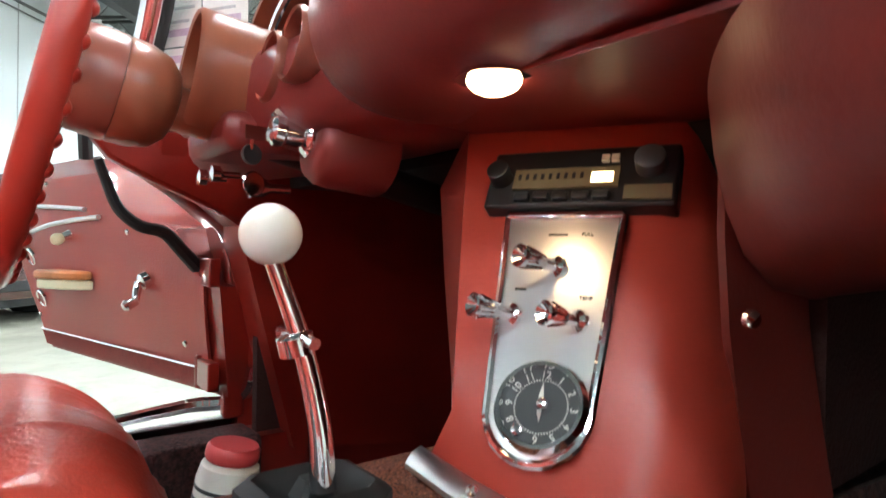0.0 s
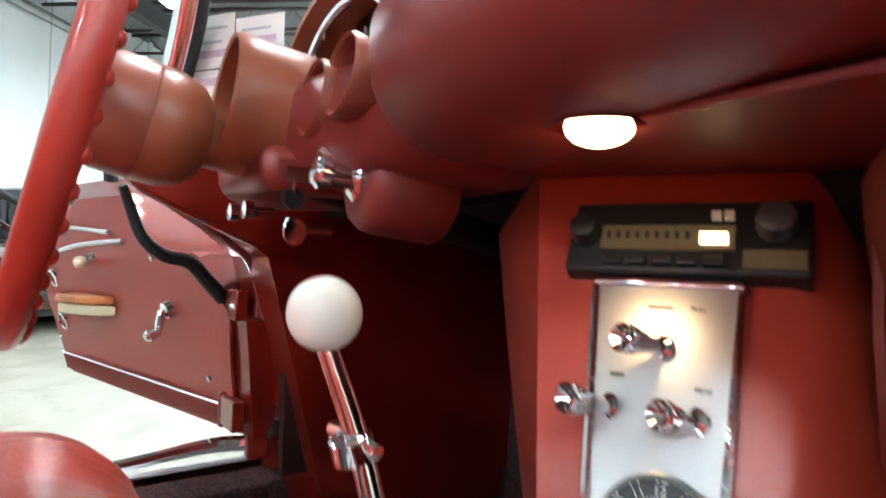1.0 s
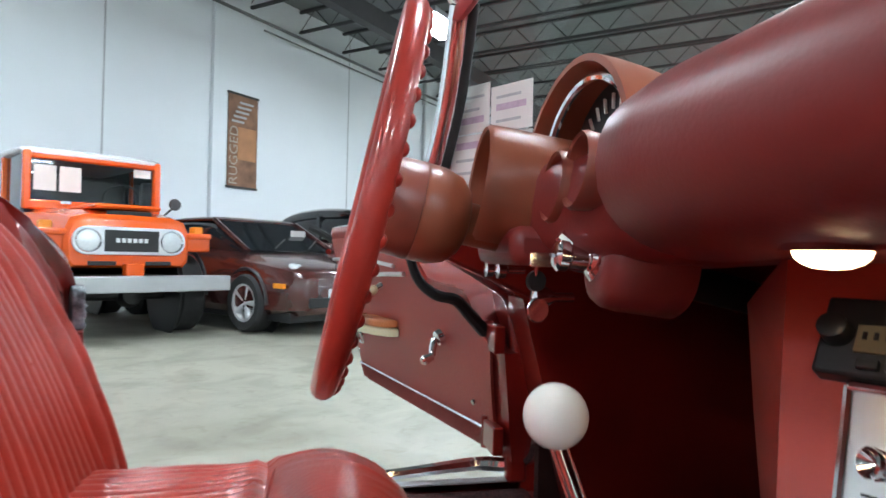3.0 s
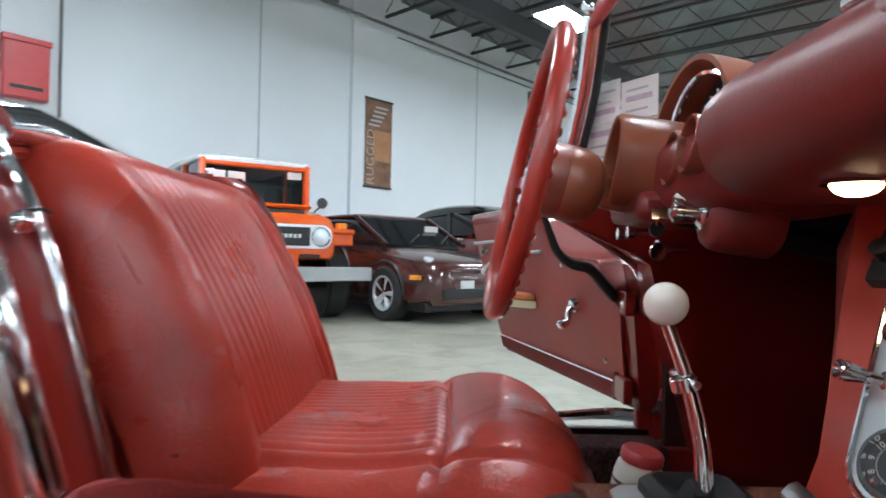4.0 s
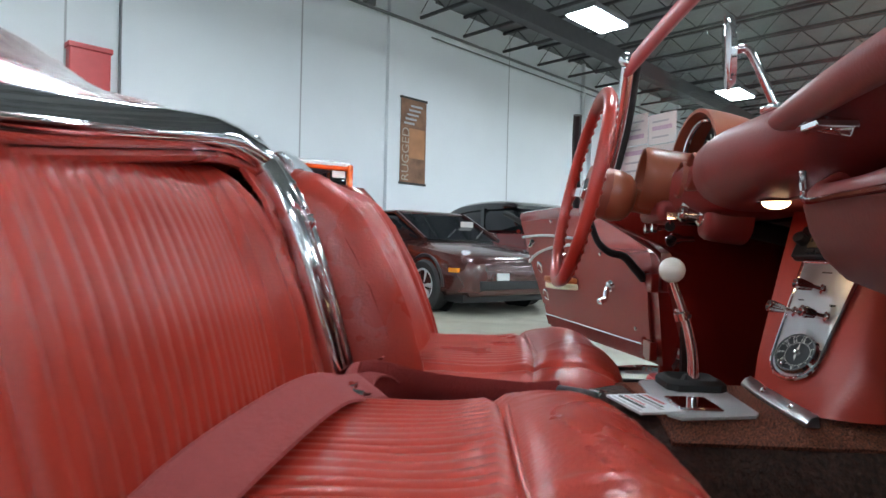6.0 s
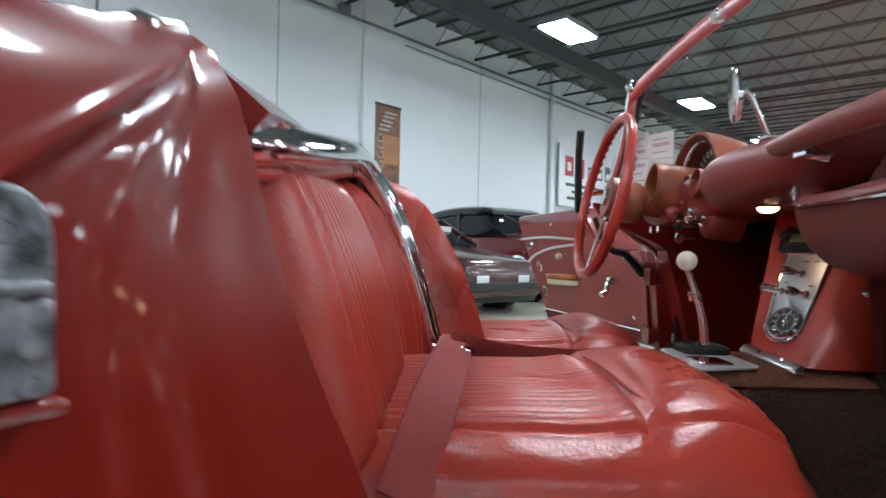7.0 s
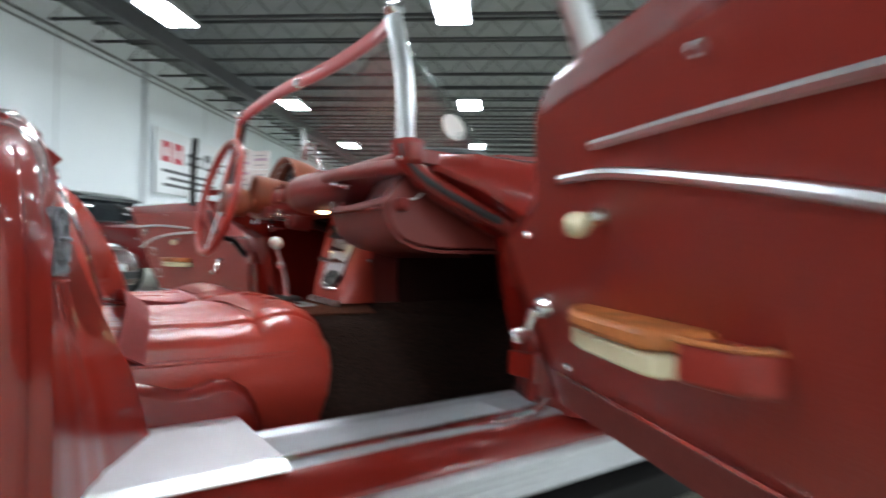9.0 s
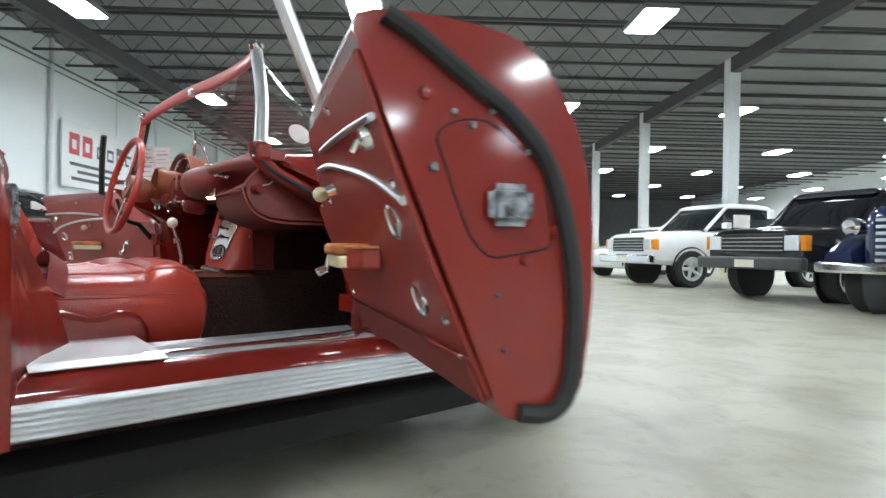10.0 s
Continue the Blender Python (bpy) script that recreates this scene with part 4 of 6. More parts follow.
for k in range(9):
    t = k / 8
    y = 1.025 + 0.19 * t
    r = 0.128 * (1 - 0.45 * t ** 2.2)
    rows.append([(-0.297 + r * math.cos(a), y + 0.25 * (r * math.sin(a)) * 0.3, 0.915 + r * math.sin(a) - 0.02 * t) for a in [math.pi * q / 24 for q in range(25)]])
part("speedo_hood", sheet(rows, 0.007), BROWN_CAP, binn, "faded orange-brown speedometer hood")
fan = [[(-0.297 + r * math.cos(a), 1.085, 0.915 + r * math.sin(a)) for a in [math.pi * q / 24 for q in range(25)]] for r in (0.03, 0.075, 0.118)]
part("speedo_dial", sheet(fan, 0.003), DIAL, binn, "dark speedometer dial")
for q in range(17):
    a = math.pi * (q + 0.5) / 17
    bm = box(-0.0012, 0.0012, 1.078, 1.081, 0.088, 0.104, Matrix.Rotation(math.pi / 2 - a, 4, "Y"))
    bmesh.ops.translate(bm, vec=(-0.297, 0, 0.915), verts=bm.verts)
    part("dial_tick", bm, DIALWHITE, binn, smooth=False)
arc = [(-0.297 + 0.115 * math.cos(a), 1.05, 0.915 + 0.115 * math.sin(a)) for a in [math.pi * q / 24 for q in range(25)]]
part("speedo_bezel", tube(arc, 0.005, 8), CHROME, binn, "chrome dial bezel")
tach = part("tachometer_pod", tub((-0.330, 0.945, 0.922), AIM, 0.057, 0.16), BROWN_CAP, binn, "brown tachometer pod")
part("tachometer_face", lathe([(0, 0), (0.054, 0), (0.054, -0.004), (0, -0.004)], Vector((-0.325, 0.945, 0.925)) + AIM.normalized() * 0.06, AIM, 32), DIAL, binn)
part("tachometer_bezel", ring([(0.050, 0), (0.056, 0), (0.056, -0.006), (0.050, -0.006)], Vector((-0.325, 0.945, 0.925)) + AIM.normalized() * 0.056, AIM, 32), CHROME, binn)
part("column_cowl", box(-0.395, -0.262, 0.962, 1.12, 0.840, 0.878), RED_DASH, binn, bevel=0.012)
for x, z in ((-0.226, 0.911), (-0.176, 0.919), (-0.445, 0.908), (-0.50, 0.916)):
    part("gauge_pod", tub((x, 0.985 if abs(x + 0.325) < 0.15 else 0.99, z), AIM, 0.0265, 0.10, 0.004, 1.08), BROWN_CAP2, binn, "small reddish brown gauge pod")
    part("gauge_face", lathe([(0, 0), (0.0250, 0), (0.0250, -0.003), (0, -0.003)], Vector((x, 0.99, z)) + AIM.normalized() * 0.052, AIM, 24), DIAL, binn)
    part("gauge_ring", ring([(0.021, 0), (0.0252, 0), (0.0252, -0.004), (0.021, -0.004)], Vector((x, 0.99, z)) + AIM.normalized() * 0.048, AIM, 24), CHROME, binn)
hw_ = Vector((0.10, 1, -0.10))
part("switch_housing", lathe([(0, 0.0), (0.026, 0.0), (0.035, 0.003), (0.040, 0.010), (0.042, 0.022), (0.043, 0.070), (0.040, 0.074), (0, 0.075)], (-0.205, 1.018, 0.847), hw_, 40), RED_DASH, binn, "brownish red rounded switch housing")
part("housing_fillet", loft([ell(x, cy, cz, ry, rz, 20, 2.4) for x, cy, cz, ry, rz in ((-0.262, 1.060, 0.872, 0.03, 0.012), (-0.24, 1.055, 0.874, 0.045, 0.022), (-0.19, 1.052, 0.876, 0.050, 0.026), (-0.15, 1.052, 0.876, 0.045, 0.020), (-0.13, 1.055, 0.876, 0.02, 0.010))]), RED_DASH, binn)
ig = part("ignition_switch", join(lathe([(0, 0), (0.019, 0), (0.019, 0.004), (0.015, 0.008), (0.011, 0.010), (0.011, 0.024), (0.014, 0.027), (0.014, 0.034), (0.009, 0.038), (0, 0.039)], (-0.203, 1.018, 0.847), (-0.10, -1, 0.10), 24), tube([(-0.205, 0.995, 0.860), (-0.206, 0.985, 0.868)], 0.006, 8)), CHROME, binn, "chrome ignition switch")
key = part("car_key", join(box(-0.2085, -0.2060, 0.960, 0.984, 0.840, 0.852), tube([(-0.2075, 0.966, 0.842), (-0.211, 0.966, 0.832), (-0.2125, 0.967, 0.820)], 0.0018, 6), lathe([(0, -0.001), (0.010, -0.001), (0.011, 0.0), (0.010, 0.001), (0, 0.001)], (-0.2135, 0.970, 0.803), (1, 0.2, 0), 20)), CHROME, car, "key with a metal tag")
part("key_head", lathe([(0, -0.002), (0.009, -0.002), (0.009, 0.002), (0, 0.002)], (-0.2115, 0.967, 0.828), (1, 0.2, 0), 20), BLACK, key)
for x in (-0.47, -0.42):
    part("dash_pull", lathe([(0, 0), (0.004, 0), (0.004, 0.02), (0.010, 0.025), (0.010, 0.034), (0, 0.036)], (x, 1.03, 0.832), (0, -1, 0), 16), CHROME, binn)
part("hazard_pull", lathe([(0, 0), (0.005, 0), (0.005, 0.02), (0.011, 0.03), (0.011, 0.042), (0, 0.044)], (-0.30, 1.04, 0.808), (0, -1, 0), 16), CHROME, binn)

# steering wheel and column
WN = Vector((0.03, 0.977, -0.213)).normalized()                        # along the column, forward
WC = Vector((-0.325, 0.832, 0.901))
WU = (Vector((0, 0.213, 0.977)) - WN * WN.dot(Vector((0, 0.213, 0.977)))).normalized()
WX = WU.cross(WN).normalized() * -1
R = 0.184
rimpts = [WC + R * (math.cos(a) * WX + math.sin(a) * WU) for a in [k * math.tau / 120 for k in range(120)]]
wheel = part("steering_wheel", tube(rimpts, 0.0115, 14, close=True), RED_RIM, car, "red plastic steering wheel rim with finger grips and three bright spokes")
first_grip = None
for k in range(52):
    a = k * math.tau / 52
    p = WC + (R - 0.001) * (math.cos(a) * WX + math.sin(a) * WU) + WN * 0.0085
    if first_grip is None:
        bm = bmesh.new()
        bmesh.ops.create_icosphere(bm, subdivisions=2, radius=0.0066)
        first_grip = part("finger_grip", bm, RED_RIM, wheel)
        grip = first_grip
    else:
        grip = new("finger_grip", first_grip.data)
        grip.parent = wheel
    grip.location = p
part("horn_hub", lathe([(0, -0.012), (0.018, -0.010), (0.027, 0.0), (0.030, 0.014), (0.024, 0.022), (0, 0.024)], WC + WN * 0.012, WN, 28), CHROME, wheel, "chrome horn hub")
for a in (0.06, math.pi - 0.06, -math.pi / 2):
    dirv = math.cos(a) * WX + math.sin(a) * WU
    side = dirv.cross(WN).normalized()
    rows = []
    for t in (0.0, 0.3, 0.6, 1.0):
        c = WC + dirv * (0.02 + (R - 0.028) * t) + WN * (0.018 - 0.016 * t)
        wd = 0.013 - 0.005 * t
        rows.append([c + side * wd + WN * 0.002, c - side * wd + WN * 0.002, c - side * wd - WN * 0.001, c + side * wd - WN * 0.001])
    sp = part("spoke", loft(rows), CHROME, wheel, "flat bright spoke", bevel=0.001)
SC = WC + Vector((0, -0.010, 0.004))
cowl = part("column_shroud", lathe([(0, 0.018), (0.046, 0.020), (0.049, 0.032), (0.050, 0.058), (0.0495, 0.060)], SC, WN, 40), BROWN_CAP2, car, "brown column shroud")
part("shroud_dome", lathe([(0.0485, 0.0605), (0.0495, 0.0625), (0.049, 0.080), (0.044, 0.097), (0.033, 0.108), (0.022, 0.112), (0.020, 0.18)], SC, WN, 40), BROWN_CAP, cowl, "faded orange-brown dome")
part("shroud_gap", lathe([(0, 0.059), (0.048, 0.0592), (0.048, 0.062), (0, 0.062)], SC, WN, 40), BLACK, cowl)
part("column_tube", tube([WC + WN * 0.1, WC + WN * 0.7], 0.019, 14), BLACK, cowl)

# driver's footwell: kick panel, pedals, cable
# kick panels carry the footwell's shade in their near-black red
part("kick_panel", box(-0.745, -0.725, 1.17, 1.62, 0.30, 0.86), SHADED_FELT, car, "red carpeted kick panel, footwell shade in its near-black tone")
part("kick_panel", box(0.725, 0.745, 1.17, 1.62, 0.30, 0.86), SHADED_FELT, car, "red carpeted kick panel, footwell shade in its near-black tone")
for x in (-0.42, -0.31):
    ped = part("pedal", box(x - 0.035, x + 0.035, 1.42, 1.44, 0.46, 0.53), RUBBER, car, "black rubber pedal", bevel=0.006)
    part("pedal_arm", tube([(x, 1.44, 0.52), (x, 1.50, 0.66), (x, 1.48, 0.80)], 0.009, 8), BLACK, ped)
part("cable", tube(curve_pts([(-0.10, 1.12, 0.86), (-0.14, 1.2, 0.80), (-0.08, 1.22, 0.72), (-0.09, 1.25, 0.66)], 8), 0.003, 6), DARKGREY, car)

# windshield
top_l = [(-0.585, 0.985, 1.215), (-0.47, 1.02, 1.258), (-0.30, 1.045, 1.285), (0, 1.065, 1.297), (0.30, 1.025, 1.287), (0.44, 0.985, 1.275), (0.535, 0.945, 1.255)]
base_l = [(-0.735, 0.955, 0.935), (-0.70, 1.15, 0.955), (-0.42, 1.36, 0.968), (0, 1.43, 0.975), (0.42, 1.34, 0.968), (0.66, 1.08, 0.955), (0.685, 0.885, 0.935)]
T, B = curve_pts(top_l, 6), curve_pts(base_l, 6)
rows = []
for k in range(9):
    t = k / 8
    rows.append([b.lerp(a, t) + Vector((0, 0.03 * math.sin(math.pi * t), 0)) for a, b in zip(T, B)])
ws = part("windshield", sheet(rows, 0.005), GLASS, car, "wraparound clear windshield glass with chrome frame")
ws.visible_shadow = False
hdr = []
for i, p in enumerate(T):
    d = (T[min(i + 1, len(T) - 1)] - T[max(i - 1, 0)]).normalized()
    up = Vector((0, 0.35, 1)).normalized()
    n = d.cross(up).normalized()
    hdr.append([p + up * (0.030 * math.copysign(abs(math.sin(a)) ** 0.7, math.sin(a))) + n * (0.012 * math.cos(a)) for a in [q * math.tau / 12 for q in range(12)]])
part("header_rail", loft(hdr), RED_HEADER, ws, "red padded header rail")
part("header_chrome", tube([p + Vector((0, 0.016, 0.02)) for p in T], 0.008, 8), CHROME, ws, "chrome header edge")
part("base_seal", tube(B, 0.010, 8), BLACK, ws, "black base seal")
for i, nm in ((0, -1), (-1, 1)):
    p0, p1 = B[i], T[i]
    mid = p0.lerp(p1, 0.5) + Vector((0, 0.012, 0))
    pts = curve_pts([p0 - Vector((0, 0, 0.03)), mid, p1], 8)
    part("post", tube(pts, 0.019, 14), ALU if nm > 0 else CHROME, ws, "chrome windshield post")
    part("post_trim", tube([p + Vector((-nm * 0.014, 0.014, 0)) for p in pts], 0.009, 10), RUBBER if nm < 0 else CHROME, ws)
    part("corner_bracket", lathe([(0, -0.02), (0.016, -0.016), (0.019, 0), (0.014, 0.018), (0, 0.022)], p1 + Vector((0, -0.004, 0.012)), (0.3 * nm, -0.5, 0.6), 16), CHROME, ws, "chrome corner bracket")
part("header_clip", box(-0.20, -0.17, 1.022, 1.046, 1.262, 1.288), CHROME, ws, bevel=0.004)
# inspection stickers and event cards behind the glass
part("round_sticker", prism([(0.058 * math.cos(a), 0.026 * math.sin(a)) for a in [k * math.tau / 28 for k in range(28)]], "y", 0, 0.001), PAPER, ws, "pale oval sticker", smooth=False)
part("sticker_print", prism([(0.040 * math.cos(a), 0.013 * math.sin(a)) for a in [k * math.tau / 28 for k in range(28)]], "y", -0.0012, -0.0002), PRINTB, ws.children[-1], smooth=False)
ws.children[-1].matrix_basis = Matrix.Translation((0.662, 1.02, 1.005)) @ Matrix.Rotation(radians(-62), 4, "Z")
for k, (x, y, w, h, z, tint) in enumerate(((-0.655, 1.018, 0.082, 0.075, 1.080, 0), (-0.583, 1.062, 0.080, 0.070, 1.072, 1), (-0.655, 1.018, 0.082, 0.078, 1.001, 2), (-0.583, 1.062, 0.080, 0.075, 0.997, 0), (-0.655, 1.018, 0.082, 0.03, 0.945, 1))):
    pm = Matrix.Translation((x, y, z)) @ Matrix.Rotation(radians(32), 4, "Z")
    card = part("event_card", box(-w / 2, w / 2, 0, 0.0008, -h / 2, h / 2, pm), PAPER, car, "pale printed event card taped inside the windshield", smooth=False)
    for q in range(3):
        zz = -h / 2 + h * (0.2 + 0.26 * q)
        part("print_bar", box(-w * 0.36, w * (0.36 - 0.12 * ((q + k) % 2)), -0.0006, -0.0001, zz, zz + h * (0.14 if q == tint else 0.06), pm), PRINTA if q == tint else PRINTB, card, smooth=False)
# interior mirror on a stalk
mir = part("mirror_stalk", tube(curve_pts([(0.097, 0.992, 0.965), (0.094, 0.978, 1.0), (0.090, 0.962, 1.035), (0.088, 0.948, 1.038)], 6), 0.0055, 10), CHROME, car, "round chrome mirror on a dash stalk")
part("mirror_head", lathe([(0, 0), (0.044, 0.0), (0.048, 0.003), (0.042, 0.010), (0, 0.014)], (0.086, 0.934, 1.034), (0.30, 0.95, 0.05), 32), CHROME, mir)
part("mirror_foot", box(0.080, 0.112, 0.98, 1.02, 0.958, 0.968), CHROME, mir, bevel=0.003)

# A posts: red dogleg frames with black weatherstrip
for s, dy in ((1, 0.0), (-1, 0.06)):
    line = curve_pts([(s * 0.700, 0.862 + dy, 0.955), (s * 0.705, 0.872 + dy, 0.92), (s * 0.72, 0.92 + dy, 0.875), (s * 0.75, 1.02 + dy * 0.8, 0.825), (s * 0.775, 1.10 + dy * 0.5, 0.785), (s * 0.785, 1.135 + dy * 0.3, 0.72), (s * 0.79, 1.15, 0.58), (s * 0.80, 1.165, 0.45)], 6)
    post = part("hinge_pillar", tube(line, [0.020] * len(line), 12), RED_PAINT, car, "glossy red door opening frame")
    if s > 0:
        strip_pts = [p + Vector((0.016, -0.012, 0.0)) for p in line[2:22]]
    else:
        strip_pts = curve_pts([(-0.765, 0.930, 0.880), (-0.775, 0.943, 0.848), (-0.782, 0.962, 0.805), (-0.790, 0.995, 0.778), (-0.800, 1.035, 0.768), (-0.815, 1.070, 0.735), (-0.835, 1.115, 0.692), (-0.850, 1.155, 0.665)], 5)
    part("weatherstrip", tube(strip_pts, [(0.007 + 0.007 * k / len(strip_pts)) * (1.0 if s < 0 else 0.6) for k in range(len(strip_pts))], 8), RUBBER, post, "black rubber weatherstrip")
    hp = part("hinge_post", box(min(s * 0.772, s * 0.80), max(s * 0.772, s * 0.80), 1.130, 1.168, 0.44, 0.80), RED_PAINT, post, "glossy red hinge post", bevel=0.008)
    for z in (0.52, 0.70):
        part("hinge", join(box(min(s * 0.76, s * 0.83), max(s * 0.76, s * 0.83), 1.098, 1.118, z - 0.025, z + 0.025), tube([(s * 0.83, 1.105, z - 0.03), (s * 0.83, 1.105, z + 0.03)], 0.010, 8)), RED_PAINT, hp, "red painted door hinge", bevel=0.003)
    part("pillar_cover", box(min(s * 0.69, s * 0.735), max(s * 0.69, s * 0.735), 0.855 + dy, 0.90 + dy, 0.905, 0.958), RED_PAINT, post, bevel=0.012)
    for z in (0.945, 0.918):
        part("cover_screw", lathe([(0, 0), (0.006, 0), (0.005, 0.003), (0, 0.004)], (s * 0.712, 0.855 + dy, z), (0, -1, 0), 10), CHROME, post)
    part("hinge_panel", sheet([[(s * x, y, z) for x, y in ((0.735, 1.62), (0.76, 1.25), (0.785, 1.165), (0.86, 1.175), (0.93, 1.21))] for z in (0.42, 0.6, 0.78)], 0.008), RED_PAINT, car, "glossy red hinge pillar face")
    side = [(0.868, 0.945), (0.874, 0.905), (0.90, 0.872), (0.95, 0.846), (1.02, 0.816), (1.10, 0.782), (1.20, 0.755), (1.40, 0.75), (1.40, 0.94)]
    part("cowl_side", prism([(y + dy * 0.5, z) for y, z in side], "x", s * 0.672, s * 0.702), RED_PAINT, car, "glossy red cowl side panel", bevel=0.006)
    # cowl and front wing
    rows = []
    for y, w, h, zb in ((0.93 + dy, 0.735, 0.925, 0.90), (1.0, 0.80, 0.925, 0.86), (1.12, 0.87, 0.925, 0.78), (1.22, 0.925, 0.92, 0.40), (1.5, 0.94, 0.93, 0.36), (1.9, 0.92, 0.94, 0.42), (2.15, 0.87, 0.93, 0.50), (2.35, 0.80, 0.88, 0.5), (2.45, 0.70, 0.80, 0.45)):
        rows.append([(s * x, y, z) for x, z in ((0.66, h - 0.01), (0.70, h + 0.008), (w - 0.10 if w > 0.80 else w - 0.03, h + 0.01), (w - 0.02, h - 0.02), (w, h - 0.09 if h - 0.09 > zb else zb + 0.01), (w - 0.01, zb), (0.68, zb))])
    part("front_wing", loft(rows), RED_PAINT, car, "glossy red front wing")
rows = []
for y, h in ((1.46, 0.945), (1.7, 0.965), (2.0, 0.955), (2.25, 0.90), (2.42, 0.80), (2.48, 0.62)):
    rows.append([(x, y - 0.1 * (x / 0.7) ** 2 * (1 if y > 2.2 else 0), h - 0.02 * (x / 0.7) ** 2) for x in [-0.70 + 0.1 * k for k in range(15)]])
part("bonnet", sheet(rows, 0.01), RED_PAINT, car, "glossy red bonnet")
part("engine_bay", box(-0.7, 0.7, 1.68, 2.4, 0.3, 0.7), BLACK, car)


def wheel_at(name, x, y, r, w, parent, rim_r=0.2, spokes=0, lab=""):
    s = 1 if x > 0 else -1
    ty = part(name, ring([(rim_r, 0), (r - 0.03, 0), (r, 0.03), (r, w - 0.03), (r - 0.03, w), (rim_r, w)], (x - s * w, y, r), (s, 0, 0), 36), TYRE, parent, "black tyre")
    part("rim", lathe([(0, w - 0.02), (rim_r * 0.4, w - 0.015), (rim_r * 0.9, w - 0.04), (rim_r, w - 0.01), (rim_r, 0.02), (0, 0.02)], (x - s * w, y, r), (s, 0, 0), 28), CHROME, ty, lab or "bright wheel rim")
    return ty


for x in (0.84, -0.84):
    wheel_at("road_wheel", x, -0.72, 0.33, 0.17, car)
    wheel_at("road_wheel", x - math.copysign(0.20, x), 2.14, 0.32, 0.17, car)


# doors: one body section drawn along the door, cut by the dogleg at its front
def door(s, bx, by, th, s0, lean, slant, tops, at, lab):
    d = Vector((s * math.sin(radians(th)), -math.cos(radians(th)), 0))
    n = Vector((-s * math.cos(radians(th)), -math.sin(radians(th)), 0))
    M = Matrix(((d.x, n.x, 0, bx), (d.y, n.y, 0, by), (0, 0, 1, 0), (0, 0, 0, 1))) @ Matrix.Translation((s0, 0, 0))

    def inner(z):
        return (z - 0.608) * lean

    section = [(-0.044, 0.482), (0.008, 0.628), (0.068, 0.77), (0.118, 0.89), (0.134, 0.918), (0.128, 0.936), (0.105, 0.944), (0.08, 0.946), (0.054, 0.946), (0.014, 0.944), (-0.026, 0.940), (-0.054, 0.935), (-0.076, 0.926), (-0.098, 0.910), (-0.117, 0.889), (-0.137, 0.857), (-0.152, 0.824), (-0.165, 0.778), (-0.171, 0.735), (-0.174, 0.696), (-0.175, 0.627), (-0.170, 0.572), (-0.160, 0.511), (-0.151, 0.493), (-0.138, 0.478), (-0.124, 0.471), (-0.108, 0.469), (-0.065, 0.476)]
    section = [(nn + (z - 0.608) * (lean - 0.42) * max(0.0, min(1.0, (nn + 0.15) / 0.12)), z) for nn, z in section]
    rows = []
    for u, top in tops:
        row = []
        for nn, z in section:
            zz = min(z, top - 0.004 * (nn < 0))
            lim = inner(zz) if nn > inner(zz) else nn
            row.append(Vector((u + slant * (zz - 0.608) * max(0.0, (u - 0.4) / 0.44), lim, zz)))
        rows.append(row)
    bm = loft(rows)
    bm.transform(M)
    dr = part("door", bm, RED_PAINT, car, lab)

    def dpart(name, bm, material, label="", **k):
        bm.transform(M)
        return part(name, bm, material, dr, label, **k)

    # trim panel, lifted a little off the leaning inner face
    def P(u, z, lift=0.0):
        return Vector((u + slant * (z - 0.608) * max(0.0, (u - 0.4) / 0.44), inner(z) + lift * 0.93, z - lift * 0.37))
    def zt(u):
        k = max(q for q in range(len(tops) - 1) if tops[q][0] <= u)
        (a, za), (b, zb) = tops[k], tops[k + 1]
        return min(0.90, za + (zb - za) * (u - a) / (b - a) - 0.012)
    rows = []
    for k in range(24):
        u = -0.02 + 0.822 * k / 23
        hi, lo = zt(u), 0.50
        rows.append([P(u, lo + (hi - lo) * j / 12, 0.006 + 0.004 * math.sin(math.pi * j / 12)) for j in range(13)])
    dpart("trim_panel", sheet(rows, 0.006), DOOR_VINYL, "red vinyl door trim panel")
    low = lambda u: at["low"][0] + at["low"][1] * u
    rows = [[P(u, z, 0.012) for z in (0.497, 0.51, low(u) - 0.003)] for u in (-0.02, 0.3, 0.6, 0.80)]
    dpart("kick_strip", sheet(rows, 0.004), KICK_FELT, "dark red carpet kick strip")
    dpart("lower_trim", tube([P(u, low(u), 0.014) for u in [k * 0.079 for k in range(11)]], 0.0035, 6), CHROME, "thin chrome lower trim")
    up1 = curve_pts([P(u, z, 0.013) for u, z in at["upper"]], 5)
    up2 = curve_pts([P(u, z, 0.013) for u, z in at["middle"]], 5)
    dpart("upper_trim", tube(up1, 0.0052, 8), ALU, "chrome trim strip")
    dpart("middle_trim", tube(up2, 0.0058, 8), ALU, "chrome trim strip")
    way = Vector((0, 0.93, -0.37))
    # window crank
    c = P(*at["crank"], 0.012)
    dpart("window_crank", join(lathe([(0, 0), (0.018, 0), (0.016, 0.012), (0.009, 0.016), (0, 0.018)], c, way, 20), tube([c + way * 0.016, c + way * 0.024 + Vector((-0.006, 0, -0.016)), c + way * 0.026 + Vector((-0.009, 0, -0.030))], [0.009, 0.008, 0.007], 10), lathe([(0, 0), (0.009, 0), (0.011, 0.02), (0.007, 0.026), (0, 0.027)], c + way * 0.026 + Vector((-0.009, 0, -0.030)), way, 14)), CHROME, "chrome window crank")
    # pull knob
    c = P(*at["knob"], 0.010)
    dpart("knob_cup", lathe([(0, 0), (0.012, 0), (0.008, 0.02), (0, 0.02)], c, way, 16), CHROME)
